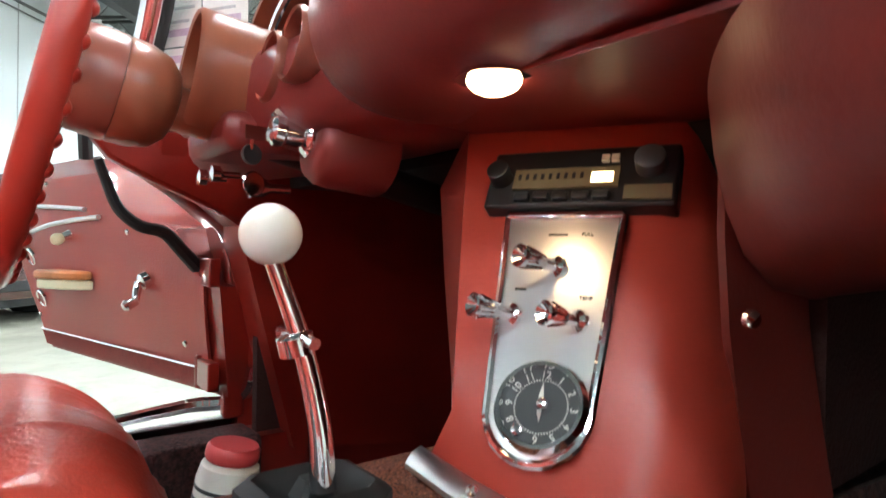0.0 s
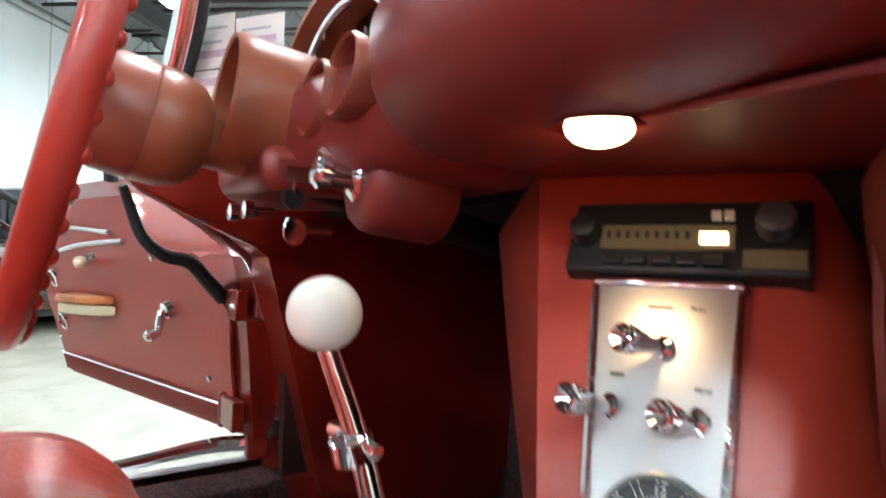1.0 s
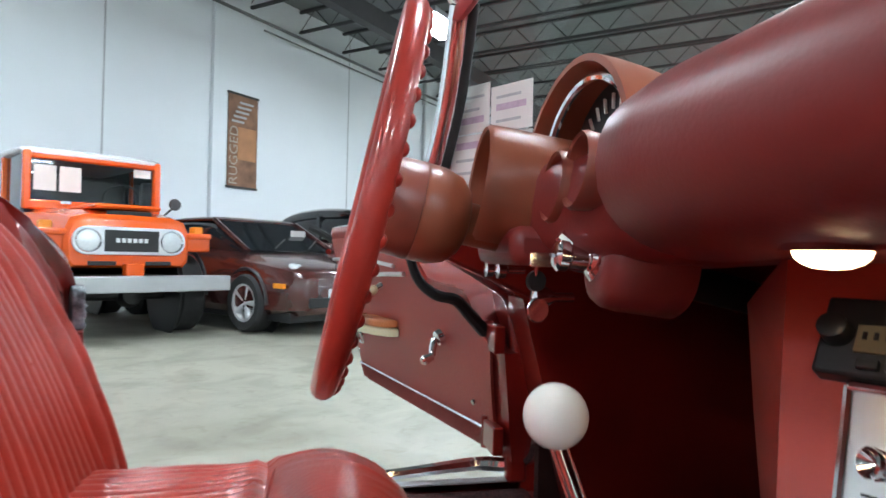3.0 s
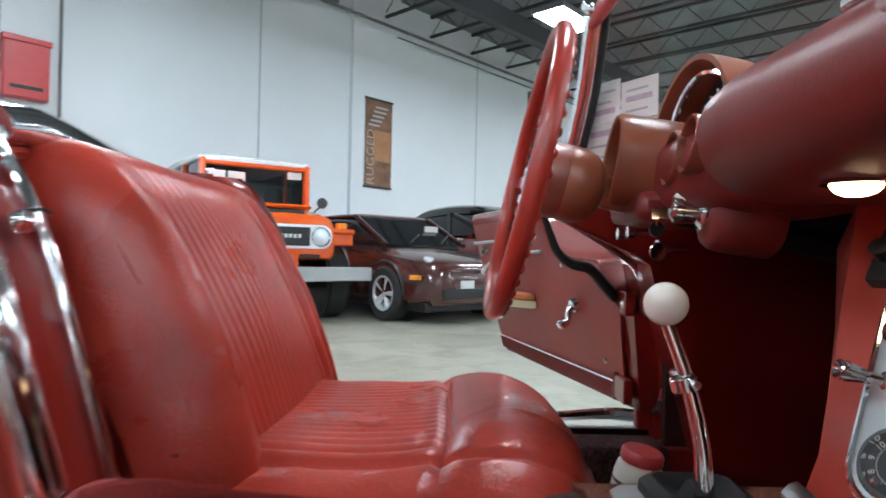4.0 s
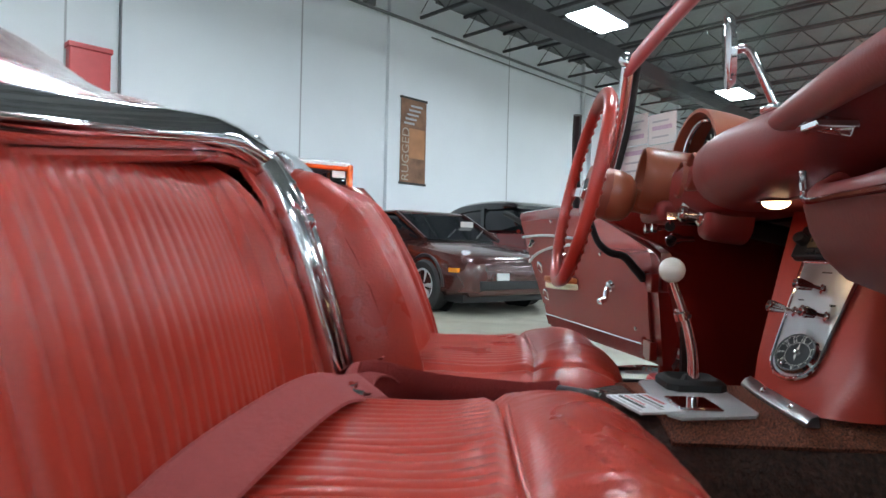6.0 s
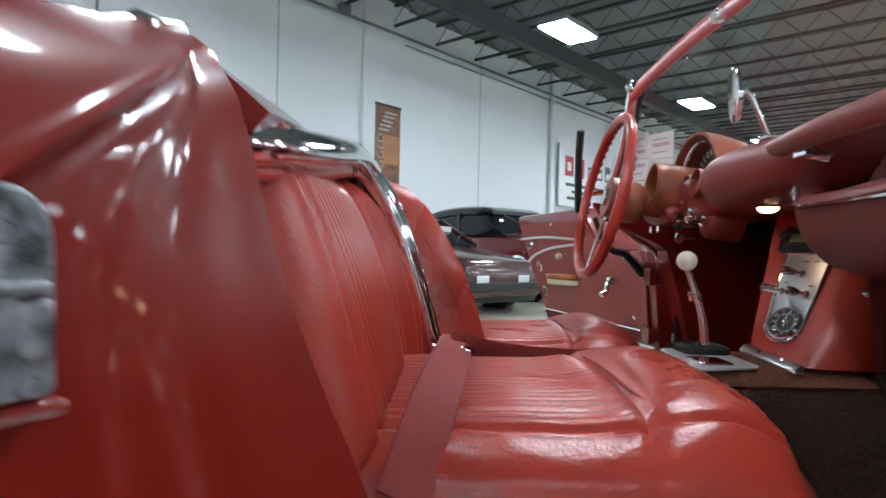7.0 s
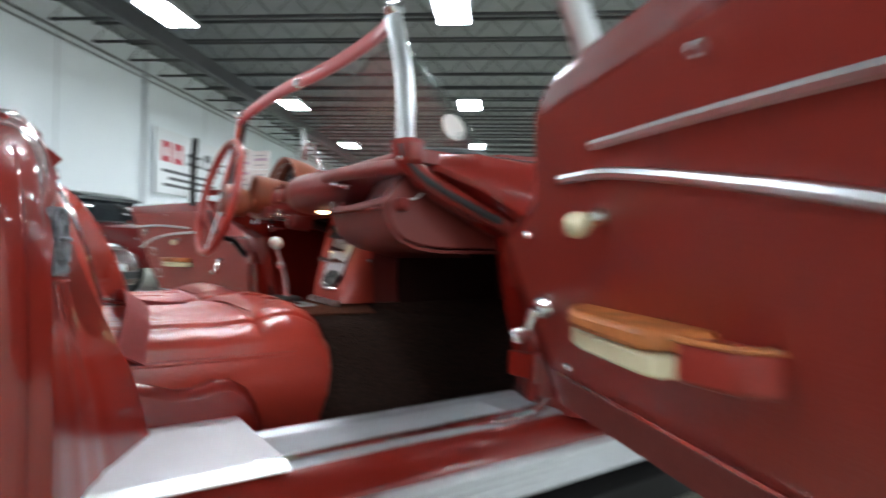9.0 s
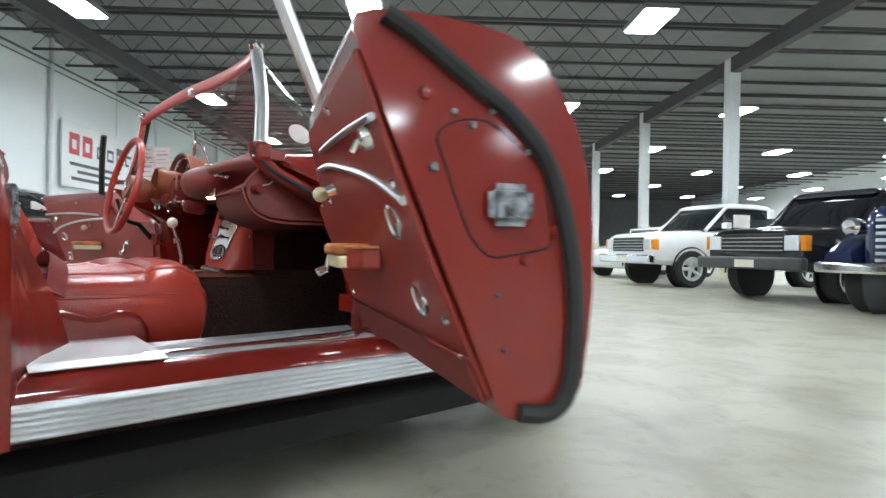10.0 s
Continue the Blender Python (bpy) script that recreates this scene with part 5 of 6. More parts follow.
    dpart("lock_pull_knob", lathe([(0, 0.014), (0.008, 0.015), (0.0135, 0.024), (0.014, 0.032), (0.009, 0.040), (0, 0.042)], c, way, 20), CREAM, "cream plastic pull knob")
    # armrest
    a0, a1, zr = at["arm"]
    outline = [(a0, 0.0), (a0 + 0.02, 0.028), (a0 + 0.06, 0.050), (a0 + 0.11, 0.062), (a1 - 0.015, 0.066), (a1, 0.060), (a1 + 0.012, 0.0)]
    arm = prism([(u, inner(zr) + 0.012 + w) for u, w in outline], "z", zr - 0.002, zr + 0.018)
    dpart("armrest_pad", arm, TAN, "worn tan armrest pad", bevel=0.006)
    arm = prism([(u, inner(zr) + 0.010 + w * 0.93) for u, w in outline], "z", zr - 0.024, zr - 0.003)
    dpart("armrest_tray", arm, CREAM, "cream armrest base", bevel=0.004)
    cup = [(a1 + 0.014, 0.0), (a1 + 0.012, 0.046), (a1 + 0.070, 0.030), (a1 + 0.085, 0.0)]
    dpart("armrest_cup", prism([(u, inner(zr) + 0.011 + w) for u, w in cup], "z", zr - 0.024, zr + 0.012), DOOR_VINYL, "red vinyl pull pocket behind the armrest", bevel=0.005)
    dpart("cup_edge", tube([(u, inner(zr) + 0.013 + w, zr + 0.012) for u, w in cup[1:]], 0.003, 6), TAN)
    # reflector rings and lock button
    for u, z in at["rings"]:
        c = P(u, z, 0.010)
        dpart("ring", ring([(0.018, 0), (0.0245, 0.0), (0.024, 0.005), (0.0205, 0.007), (0.018, 0.004)], c, way, 28), CHROME, "chrome ring")
        dpart("ring_core", lathe([(0, 0.001), (0.017, 0.001), (0.016, 0.003), (0, 0.004)], c, way, 20), DOOR_VINYL)
    for u, z in at["screws"]:
        c = P(u, z, 0.010)
        dpart("trim_screw", lathe([(0, 0), (0.007, 0), (0.006, 0.004), (0, 0.006)], c, way, 12), CHROME)
    c = P(*at["handle"], 0.010)
    dpart("inner_handle", join(lathe([(0, 0), (0.016, 0), (0.014, 0.010), (0, 0.012)], c, way, 18), tube([c + way * 0.012, c + way * 0.018 + Vector((-0.006, 0, -0.012))], 0.006, 8)), CHROME, "chrome inner door handle")
    # shut face: rubber seal, latch, access panel
    def S(nn, z, lift=0.0):
        return Vector((0.812 + slant * (z - 0.608) + lift, nn, z))
    seal = curve_pts([S(nn, z, 0.005) for nn, z in ((0.095, 0.938), (0.060, 0.920), (0.013, 0.888), (-0.028, 0.860), (-0.057, 0.840), (-0.101, 0.794), (-0.125, 0.741), (-0.141, 0.674), (-0.148, 0.61), (-0.147, 0.560), (-0.141, 0.512), (-0.128, 0.490), (-0.108, 0.481), (-0.076, 0.484))], 5)
    dpart("door_seal", tube(seal, 0.0115, 8), RUBBER, "black rubber door seal")
    c = S(-0.057, 0.732, 0.002)
    lm = Matrix.Translation(c)
    lat = box(0, 0.018, -0.028, 0.028, -0.026, 0.024, lm)
    bmesh.ops.bevel(lat, geom=lat.edges[:], offset=0.010, segments=3, affect="EDGES")
    dpart("latch", lat, STEELCAST, "grey metal door latch")
    dpart("latch_boss", lathe([(0, 0), (0.011, 0), (0.010, 0.006), (0, 0.007)], lm @ Vector((0.016, 0, -0.004)), lm.to_3x3() @ Vector((1, 0, 0)), 16), STEELCAST)
    cover = [(0.031, 0.803), (0.029, 0.812), (0.021, 0.821), (0.006, 0.828), (-0.012, 0.831), (-0.029, 0.830), (-0.045, 0.822), (-0.079, 0.798), (-0.097, 0.783), (-0.105, 0.770), (-0.112, 0.735), (-0.117, 0.696), (-0.117, 0.688), (-0.111, 0.681), (-0.08, 0.675), (-0.045, 0.669), (-0.034, 0.671), (-0.022, 0.681), (-0.010, 0.696), (0.010, 0.745), (0.031, 0.803)]
    dpart("access_joint", tube([S(a, b, 0.0002) for a, b in cover], 0.0018, 5), DARKJOINT)
    for a, b, r in ((-0.082, 0.667, 0.007), (0.046, 0.856, 0.009), (-0.011, 0.823, 0.005), (-0.036, 0.841, 0.004), (-0.121, 0.701, 0.007), (0.035, 0.772, 0.006), (-0.083, 0.796, 0.004), (0.012, 0.837, 0.004), (-0.047, 0.624, 0.003), (-0.056, 0.559, 0.003)):
        dpart("bolt", lathe([(0, 0), (r, 0), (r * 0.8, 0.004), (0, 0.005)], S(a, b, 0.001), (1, 0, 0), 12), RED_PAINT if r > 0.0065 else STEELCAST)
    return M, dr


TOPS_L = [(-0.06, 0.68), (-0.02, 0.70), (0.03, 0.73), (0.07, 0.772), (0.10, 0.783), (0.20, 0.79), (0.25, 0.80), (0.29, 0.83), (0.33, 0.88), (0.38, 0.93), (0.43, 0.96), (0.60, 0.96), (0.70, 0.96), (0.78, 0.97), (0.812, 0.97)]
TOPS_R = [(-0.10, 0.74), (-0.06, 0.765), (0.0, 0.785), (0.08, 0.80), (0.14, 0.815), (0.18, 0.84), (0.21, 0.875), (0.24, 0.905), (0.29, 0.928), (0.38, 0.95), (0.50, 0.96), (0.60, 0.96), (0.70, 0.96), (0.78, 0.97), (0.812, 0.97)]
FIT_L = dict(low=(0.534, 0.002), upper=((0.42, 0.826), (0.57, 0.838), (0.68, 0.840), (0.81, 0.836)), middle=((0.36, 0.808), (0.48, 0.803), (0.60, 0.792), (0.72, 0.768), (0.81, 0.735)), crank=(0.175, 0.683), knob=(0.50, 0.770), arm=(0.42, 0.585, 0.668), rings=((0.722, 0.715), (0.728, 0.612)), screws=((0.775, 0.757), (0.78, 0.568), (0.09, 0.762), (0.24, 0.775), (0.05, 0.57), (0.56, 0.89)), handle=(0.735, 0.812))
FIT_R = dict(low=(0.562, -0.009), upper=((0.38, 0.853), (0.54, 0.847), (0.68, 0.840), (0.80, 0.831)), middle=((0.28, 0.832), (0.40, 0.825), (0.585, 0.795), (0.70, 0.770), (0.80, 0.737)), crank=(0.06, 0.672), knob=(0.34, 0.789), arm=(0.20, 0.455, 0.667), rings=((0.715, 0.717), (0.69, 0.614)), screws=((0.77, 0.76), (0.775, 0.595), (0.09, 0.775), (0.24, 0.775), (0.05, 0.58), (0.56, 0.885)), handle=(0.738, 0.817))
DL, door_l = door(-1, -0.82, 1.108, 76, 0.0, 0.10, 0.70, TOPS_L, FIT_L, "open red driver's door with vinyl trim, crank and armrest")
DR, door_r = door(1, 0.83, 1.05, 64, 0.201, 0.42, 0.0, TOPS_R, FIT_R, "open red passenger's door with vinyl trim, armrest and latch")
# quarter light frames standing on the open doors
def vent_post(M, parent, foot, head, col):
    a, b = Vector(foot), Vector(head)
    pts = curve_pts([a, a.lerp(b, 0.35) + Vector((0.006, 0, 0)), a.lerp(b, 0.72) + Vector((0.008, 0, 0)), b], 6)
    bm = tube(pts, [0.014] * len(pts), 8)
    bm.transform(M)
    part("window_channel", bm, col, parent, "upright window channel")


vent_post(DL, door_l, (0.33, 0.07, 0.92), (0.235, 0.115, 1.195), BLACK)
vent_post(DR, door_r, (0.37, 0.11, 0.92), (0.385, 0.257, 1.27), ALU)

# ---- fittings of the hall ----
def on_wall(u0, u1, z0, z1, d0, d1):
    return box(u0, u1, WALL_N + d0, WALL_N + d1, z0, z1, HALL)


for u in (8.35, 23.0, -6.3):
    tagged(part("pilaster", on_wall(u, u + 1.35, 0, TOP, 0.0, 0.10), WALL, smooth=False), "white painted shallow wall pilaster", "wall", kind="structure")
for u in (-13.0, -9.0, 2.2, 6.2, 12.6, 20.0, 27.5):
    tagged(part("wall_joint", on_wall(u, u + 0.03, 0, TOP, 0.0, 0.006), JOINTGREY, smooth=False), "thin vertical joint in the white wall", "joint", kind="structure")
pipe = empty("wall_conduit", "thin grey conduit along the top of the white wall", "pipe")
part("run", tube([hall(-25, WALL_N + 0.12, 5.80), hall(60, WALL_N + 0.12, 5.80)], 0.035, 8), STEEL, pipe)
part("second_run", tube([hall(9.6, WALL_N + 0.12, 5.62), hall(60, WALL_N + 0.12, 5.62)], 0.02, 8), STEEL, pipe)
part("junction_box", on_wall(7.62, 7.86, 5.82, 6.0, 0.05, 0.2), STEEL, pipe, smooth=False)
for u in (16.15, 30.0):
    d = empty("down_pipe", "white painted vertical pipe on the wall", "pipe", group="wall pipes")
    part("pipe", tube([hall(u, WALL_N + 0.09, 0), hall(u, WALL_N + 0.09, TOP)], 0.06, 10), WALLPIPE, d)
    part("collar", tube([hall(u, WALL_N + 0.09, 5.5), hall(u, WALL_N + 0.09, 5.62)], 0.085, 10), WALLPIPE, d)
d = empty("down_pipe", "thin dark vertical conduit on the wall", "pipe", group="wall pipes")
part("pipe", tube([hall(2.95, WALL_N + 0.05, 0), hall(2.95, WALL_N + 0.05, TOP)], 0.022, 8), STEEL, d)

# banner with a worn orange picture
ban = empty("wall_banner", "tall brown and orange hanging banner with the word RUGGED", "banner")
part("cloth", on_wall(8.70, 9.47, 2.17, 4.10, 0.11, 0.125), BANNER, ban, smooth=False)
part("top_picture", on_wall(8.74, 9.43, 3.46, 4.04, 0.125, 0.135), INK, ban, "dark picture at the top", smooth=False)
for k in range(5):
    part("picture_streak", on_wall(8.78 + 0.05 * k, 9.10 + 0.06 * k, 3.50 + 0.10 * k, 3.545 + 0.10 * k, 0.135, 0.138), PRINTB, ban, smooth=False)
part("orange_picture", on_wall(8.95, 9.43, 2.75, 3.42, 0.125, 0.131), BANNERSKY, ban, "orange sky picture", smooth=False)
part("dark_picture", prism([(8.98, 2.2), (9.45, 2.2), (9.45, 3.15), (9.36, 2.95), (9.24, 2.72), (9.10, 2.62), (9.02, 2.50)], "y", WALL_N + 0.125, WALL_N + 0.136), INK, ban, smooth=False)
ban.children[-1].data.transform(HALL)
for z in (2.17, 4.08):
    part("rail", on_wall(8.68, 9.49, z - 0.015, z + 0.03, 0.105, 0.14), INK, ban, smooth=False)
lettering("RUGGED", 0.30, HALL @ Matrix(((0, -1, 0, 8.86), (0, 0, -1, WALL_N + 0.129), (1, 0, 0, 2.22), (0, 0, 0, 1))) @ Matrix.Translation((0, 0.0, 0)), BANNERTEXT, ban, "banner_word", "LEFT")

# large business sign drawn as plain shapes
sign = empty("wall_sign", "white wall sign with a red and grey name and small print", "sign")
part("board", on_wall(16.6, 24.8, 2.35, 4.35, 0.12, 0.16), SIGNWHITE, sign, smooth=False)
for k, w in enumerate((0.55, 0.55)):
    part("red_shape", on_wall(16.95 + 0.72 * k, 16.95 + 0.72 * k + w, 3.35, 4.0, 0.16, 0.165), SIGNRED, sign, smooth=False)
    part("shape_gap", on_wall(17.10 + 0.72 * k, 17.33 + 0.72 * k, 3.52, 3.80, 0.165, 0.168), SIGNWHITE, sign, smooth=False)
for k in range(9):
    part("grey_shape", on_wall(18.5 + 0.62 * k, 18.93 + 0.62 * k, 3.40, 3.80 + 0.15 * (k in (2, 5, 6)), 0.16, 0.164), DARKGREY, sign, smooth=False)
    part("shape_gap", on_wall(18.58 + 0.62 * k, 18.85 + 0.62 * k, 3.49, 3.70, 0.164, 0.167), SIGNWHITE, sign, smooth=False)
for z, a, b in ((3.02, 17.0, 19.9), (2.80, 17.4, 20.6), (2.58, 17.1, 21.5), (2.58, 22.0, 24.0)):
    part("small_print", on_wall(a, b, z, z + 0.10, 0.16, 0.164), DARKGREY, sign, smooth=False)
# red case on the wall
case = empty("hose_case", "red wall case with a dark slot", "case")
part("case_body", on_wall(2.22, 2.78, 2.80, 3.62, 0.02, 0.22), REDCASE, case, bevel=0.02)
part("slot", on_wall(2.30, 2.70, 2.92, 2.97, 0.22, 0.225), INK, case, smooth=False)
part("case_lid", on_wall(2.20, 2.80, 3.56, 3.64, 0.02, 0.25), REDCASE, case, bevel=0.01)

# roof steel: joists across, girders along
for k in range(48):
    u = -14.0 + 1.55 * k
    tagged(part("ceiling_joist", join(box(u - 0.035, u + 0.035, WALL_N, 29.5, TOP - 0.08, TOP - 0.02, HALL), box(u - 0.03, u + 0.03, WALL_N, 29.5, TOP - 0.55, TOP - 0.49, HALL)), STEELDARK, smooth=False), "dark steel roof joist with two chords", "joist", group="roof joists", kind="structure")
web = []
for k in range(6, 34):
    u = -14.0 + 1.55 * k
    n = WALL_N
    while n < 8:
        web.append(tube([hall(u, n, TOP - 0.52), hall(u, n + 0.45, TOP - 0.05)], 0.012, 4))
        web.append(tube([hall(u, n + 0.45, TOP - 0.05), hall(u, n + 0.9, TOP - 0.52)], 0.012, 4))
        n += 0.9
tagged(part("joist_web", join(*web), STEELDARK, smooth=False), "zigzag bracing of the steel joists", "joist", kind="stuff")
for n in (-6.9, 9.8):
    tagged(part("roof_girder", box(-30, 62, n - 0.12, n + 0.12, TOP - 0.95, TOP - 0.55, HALL), STEELDARK, smooth=False), "dark steel roof girder", "girder", kind="structure")
for k in range(5):
    u = 1.5 + 6.6 * k
    col = empty("hall_column", "white painted square steel column", "column", group="hall columns")
    part("shaft", box(u - 0.15, u + 0.15, 9.65, 9.95, 0.02, TOP - 0.55, HALL), WALLPIPE, col, smooth=False)
    part("guard", box(u - 0.18, u + 0.18, 9.62, 9.98, 0.0, 1.1, HALL), YELLOWISH, col, "pale yellow column guard", smooth=False)


# ---- parked vehicles ----
def rrect(x, w, z0, z1, r=0.25):
    """A car's cross-section at x: w half width, between z0 and z1, with rounded shoulders."""
    h = z1 - z0
    return [(x, y * w, z0 + t * h) for y, t in ((-0.90, 0.0), (-0.985, 0.12), (-1.0, 0.45), (-0.985, 0.72), (-0.90, 0.92), (-0.70, 1.0), (0, 1.02), (0.70, 1.0), (0.90, 0.92), (0.985, 0.72), (1.0, 0.45), (0.985, 0.12), (0.90, 0.0))]


def vehicle(name, label, at, heading, paint, body, cabin, roof, wheels, r, wd, roofpaint=None, glassmat=None, group="parked vehicles", half=0.0, boxy=False):
    """A parked car: x ahead, front bumper at x = 0. body, cabin: rows of (x, half width, z0, z1)."""
    e = empty(name, label, "car", group=group)
    e.matrix_basis = Matrix.Translation(at) @ Matrix.Rotation(radians(heading), 4, "Z")
    hw = half or body[2][1]

    def skin(sections):
        return loft(sections if boxy else [list(c) for c in zip(*[curve_pts(line, 4) for line in zip(*sections)])])
    part("body", skin([rrect(*b) for b in body]), paint, e, "painted car body")
    if cabin:
        part("side_glass", skin([rrect(*b) for b in cabin]), glassmat or DARKGLASS, e, "dark window glass")
    if roof:
        part("roof", skin([rrect(*b) for b in roof]), roofpaint or paint, e, "car roof")
    for x in wheels:
        for s in (1, -1):
            ty = part("wheel", ring([(r * 0.62, 0), (r * 0.9, -0.01), (r, 0.03), (r, wd - 0.03), (r * 0.9, wd + 0.01), (r * 0.64, wd)], (x, s * (hw - wd + 0.02), r), (0, s, 0), 32), TYRE, e, "black tyre")
            part("rim", ring([(r * 0.50, wd - 0.06), (r * 0.57, wd - 0.005), (r * 0.645, wd + 0.003), (r * 0.645, 0.02), (r * 0.50, 0.02)], (x, s * (hw - wd + 0.02), r), (0, s, 0), 28), ALUBRIGHT, ty, "silver wheel rim")
            part("rim_well", lathe([(0, wd - 0.09), (r * 0.55, wd - 0.09), (r * 0.55, 0.03), (0, 0.03)], (x, s * (hw - wd + 0.02), r), (0, s, 0), 24), DARKGREY, ty)
            part("rim_cap", lathe([(0, wd - 0.015), (r * 0.10, wd - 0.018), (r * 0.17, wd - 0.03), (r * 0.18, wd - 0.07), (0, wd - 0.07)], (x, s * (hw - wd + 0.02), r), (0, s, 0), 20), ALUBRIGHT, ty)
            for k in range(5):
                a = k * math.tau / 5
                part("rim_spoke", tube([(x + r * 0.12 * math.cos(a), s * (hw - 0.022), r + r * 0.12 * math.sin(a)), (x + r * 0.56 * math.cos(a), s * (hw - 0.014), r + r * 0.56 * math.sin(a))], [0.030, 0.036], 8), ALUBRIGHT, ty)
            arch = [(x + (r + 0.05) * math.cos(a), s * (hw - 0.01), r + (r + 0.05) * math.sin(a)) for a in [math.pi * k / 12 for k in range(13)]]
            part("wheel_arch", join(tube(arch, 0.02, 6), lathe([(0, 0), (r + 0.05, 0), (r + 0.05, 0.02), (0, 0.02)], (x, s * (hw - wd - 0.02), r), (0, s, 0), 28)), BLACK, e)
    return e


def quick(e, name, x0, x1, y0, y1, z0, z1, material, label="", bevel=0.01):
    return part(name, box(x0, x1, y0, y1, z0, z1), material, e, label, bevel=bevel)


# orange off-road wagon
H = 34
fj = vehicle("offroad_wagon", "orange vintage off-road wagon with a white roof and silver bumper", FJ_AT, H, ORANGE,
             [(-0.16, 0.52, 0.70, 1.12), (-0.20, 0.56, 0.68, 1.17), (-0.5, 0.58, 0.66, 1.22), (-1.05, 0.61, 0.62, 1.25), (-1.25, 0.70, 0.55, 1.26), (-3.75, 0.73, 0.55, 1.22), (-3.80, 0.70, 0.58, 1.18)],
             None, [(-1.24, 0.64, 1.81, 1.85), (-1.33, 0.69, 1.815, 1.885), (-2.5, 0.71, 1.82, 1.92), (-3.75, 0.70, 1.82, 1.90)], (-0.62, -2.95), 0.40, 0.26, WHITECAR, half=0.76, boxy=True)
quick(fj, "bonnet_bulge", -1.15, -0.22, -0.30, 0.30, 1.23, 1.28, ORANGE, bevel=0.03)
quick(fj, "bonnet_vent", -0.24, -0.20, -0.20, 0.20, 1.17, 1.215, BLACK, "dark bonnet slot", 0.005)
g = part("grille_bezel", prism([(a, b + 0.0) for a, b in rounded(-0.50, 0.50, 0.80, 1.06, 0.12)], "x", -0.165, -0.125), WHITECAR, fj, "white oval grille surround", bevel=0.01)
part("grille_mesh", box(-0.13, -0.118, -0.24, 0.24, 0.83, 1.03), BLACK, g, "black grille mesh", smooth=False)
for k in range(6):
    part("name_bar", box(-0.118, -0.112, -0.145 + 0.05 * k, -0.112 + 0.05 * k, 0.915, 0.955), WHITECAR, g, smooth=False)
for s in (1, -1):
    part("headlamp", lathe([(0, 0.03), (0.06, 0.025), (0.092, 0.0), (0.10, 0.0), (0.10, -0.03), (0, -0.03)], (-0.125, s * 0.37, 0.93), (1, 0, 0), 28), LENS, g, "round clear headlamp")
    part("headlamp_ring", lathe([(0.09, 0.0), (0.105, 0.012), (0.112, 0.0), (0.105, -0.01)], (-0.125, s * 0.37, 0.93), (1, 0, 0), 28), CHROME, g)
    wing = part("front_wing", box(-1.05, -0.18, min(s * 0.50, s * 0.80), max(s * 0.50, s * 0.80), 0.97, 1.03), ORANGE, fj, "orange front wing", bevel=0.02)
    part("wing_skirt", box(-0.30, -0.22, min(s * 0.52, s * 0.80), max(s * 0.52, s * 0.80), 0.84, 0.99), ORANGE, fj, bevel=0.02)
    part("turn_lamp", box(-0.36, -0.24, s * 0.68 - 0.05, s * 0.68 + 0.05, 1.01, 1.10), AMBER, fj, "amber turn lamp", bevel=0.015)
    quick(fj, "vent_slot", -0.155, -0.14, s * 0.25 - 0.12, s * 0.25 + 0.12, 0.70, 0.74, BLACK, "", 0.005)
    part("side_window", box(-3.66, -1.36, min(s * 0.645, s * 0.651), max(s * 0.645, s * 0.651), 1.24, 1.82), DARKGLASS, fj, "dark side window", smooth=False)
    if s > 0:
        part("mirror", lathe([(0, 0), (0.07, 0.0), (0.06, 0.03), (0, 0.04)], (-1.15, 0.80, 1.38), (1, 0, 0), 16), DARKGREY, fj, "small round mirror")
        part("mirror_arm", tube([(-1.15, 0.80, 1.36), (-1.2, 0.70, 1.25)], 0.012, 6), BLACK, fj)
    quick(fj, "windscreen_pillar", -1.32, -1.22, s * 0.63 - 0.035, s * 0.63 + 0.035, 1.24, 1.84, ORANGE, "", 0.02)
    for x in (-2.1, -3.72):
        quick(fj, "roof_pillar", x - 0.05, x + 0.05, s * 0.66 - 0.03, s * 0.66 + 0.03, 1.2, 1.84, ORANGE, "", 0.015)
    quick(fj, "rear_quarter", -3.7, -2.2, s * 0.66 - 0.02, s * 0.66 + 0.02, 1.2, 1.35, ORANGE, "", 0.01)
quick(fj, "windscreen_frame", -1.30, -1.22, -0.64, 0.64, 1.24, 1.34, ORANGE, "", 0.02)
quick(fj, "windscreen_head", -1.32, -1.24, -0.64, 0.64, 1.76, 1.84, ORANGE, "", 0.02)
part("windscreen", box(-1.275, -1.268, -0.61, 0.61, 1.33, 1.77), GLASS, fj, "clear flat windscreen", smooth=False).visible_shadow = False
quick(fj, "cab_floor", -3.6, -1.4, -0.62, 0.62, 1.0, 1.27, BLACK)
quick(fj, "seat_back", -2.15, -2.0, -0.55, 0.55, 1.2, 1.70, BLACK, "dark seat backs", 0.05)
part("cab_wheel", tube([(-1.55 + 0.05 * math.sin(a), 0.35 + 0.19 * math.cos(a), 1.42 + 0.17 * math.sin(a)) for a in [k * math.tau / 20 for k in range(20)]], 0.012, 6, close=True), BLACK, fj)
for y in (-0.57, -0.34):
    part("window_sheet", box(-1.264, -1.260, y, y + 0.20, 1.44, 1.70), PAPER, fj, "white sales sheet in the windscreen", smooth=False)
part("window_sticker", box(-1.264, -1.260, 0.38, 0.56, 1.66, 1.75), PAPER, fj, smooth=False)
for s in (1, -1):
    part("wiper_base", box(-1.24, -1.16, s * 0.3 - 0.05, s * 0.3 + 0.05, 1.30, 1.34), CHROME, fj, bevel=0.008)
quick(fj, "front_bumper", -0.02, 0.14, -0.86, 0.86, 0.46, 0.61, SILVER, "plain silver steel bumper", 0.012)
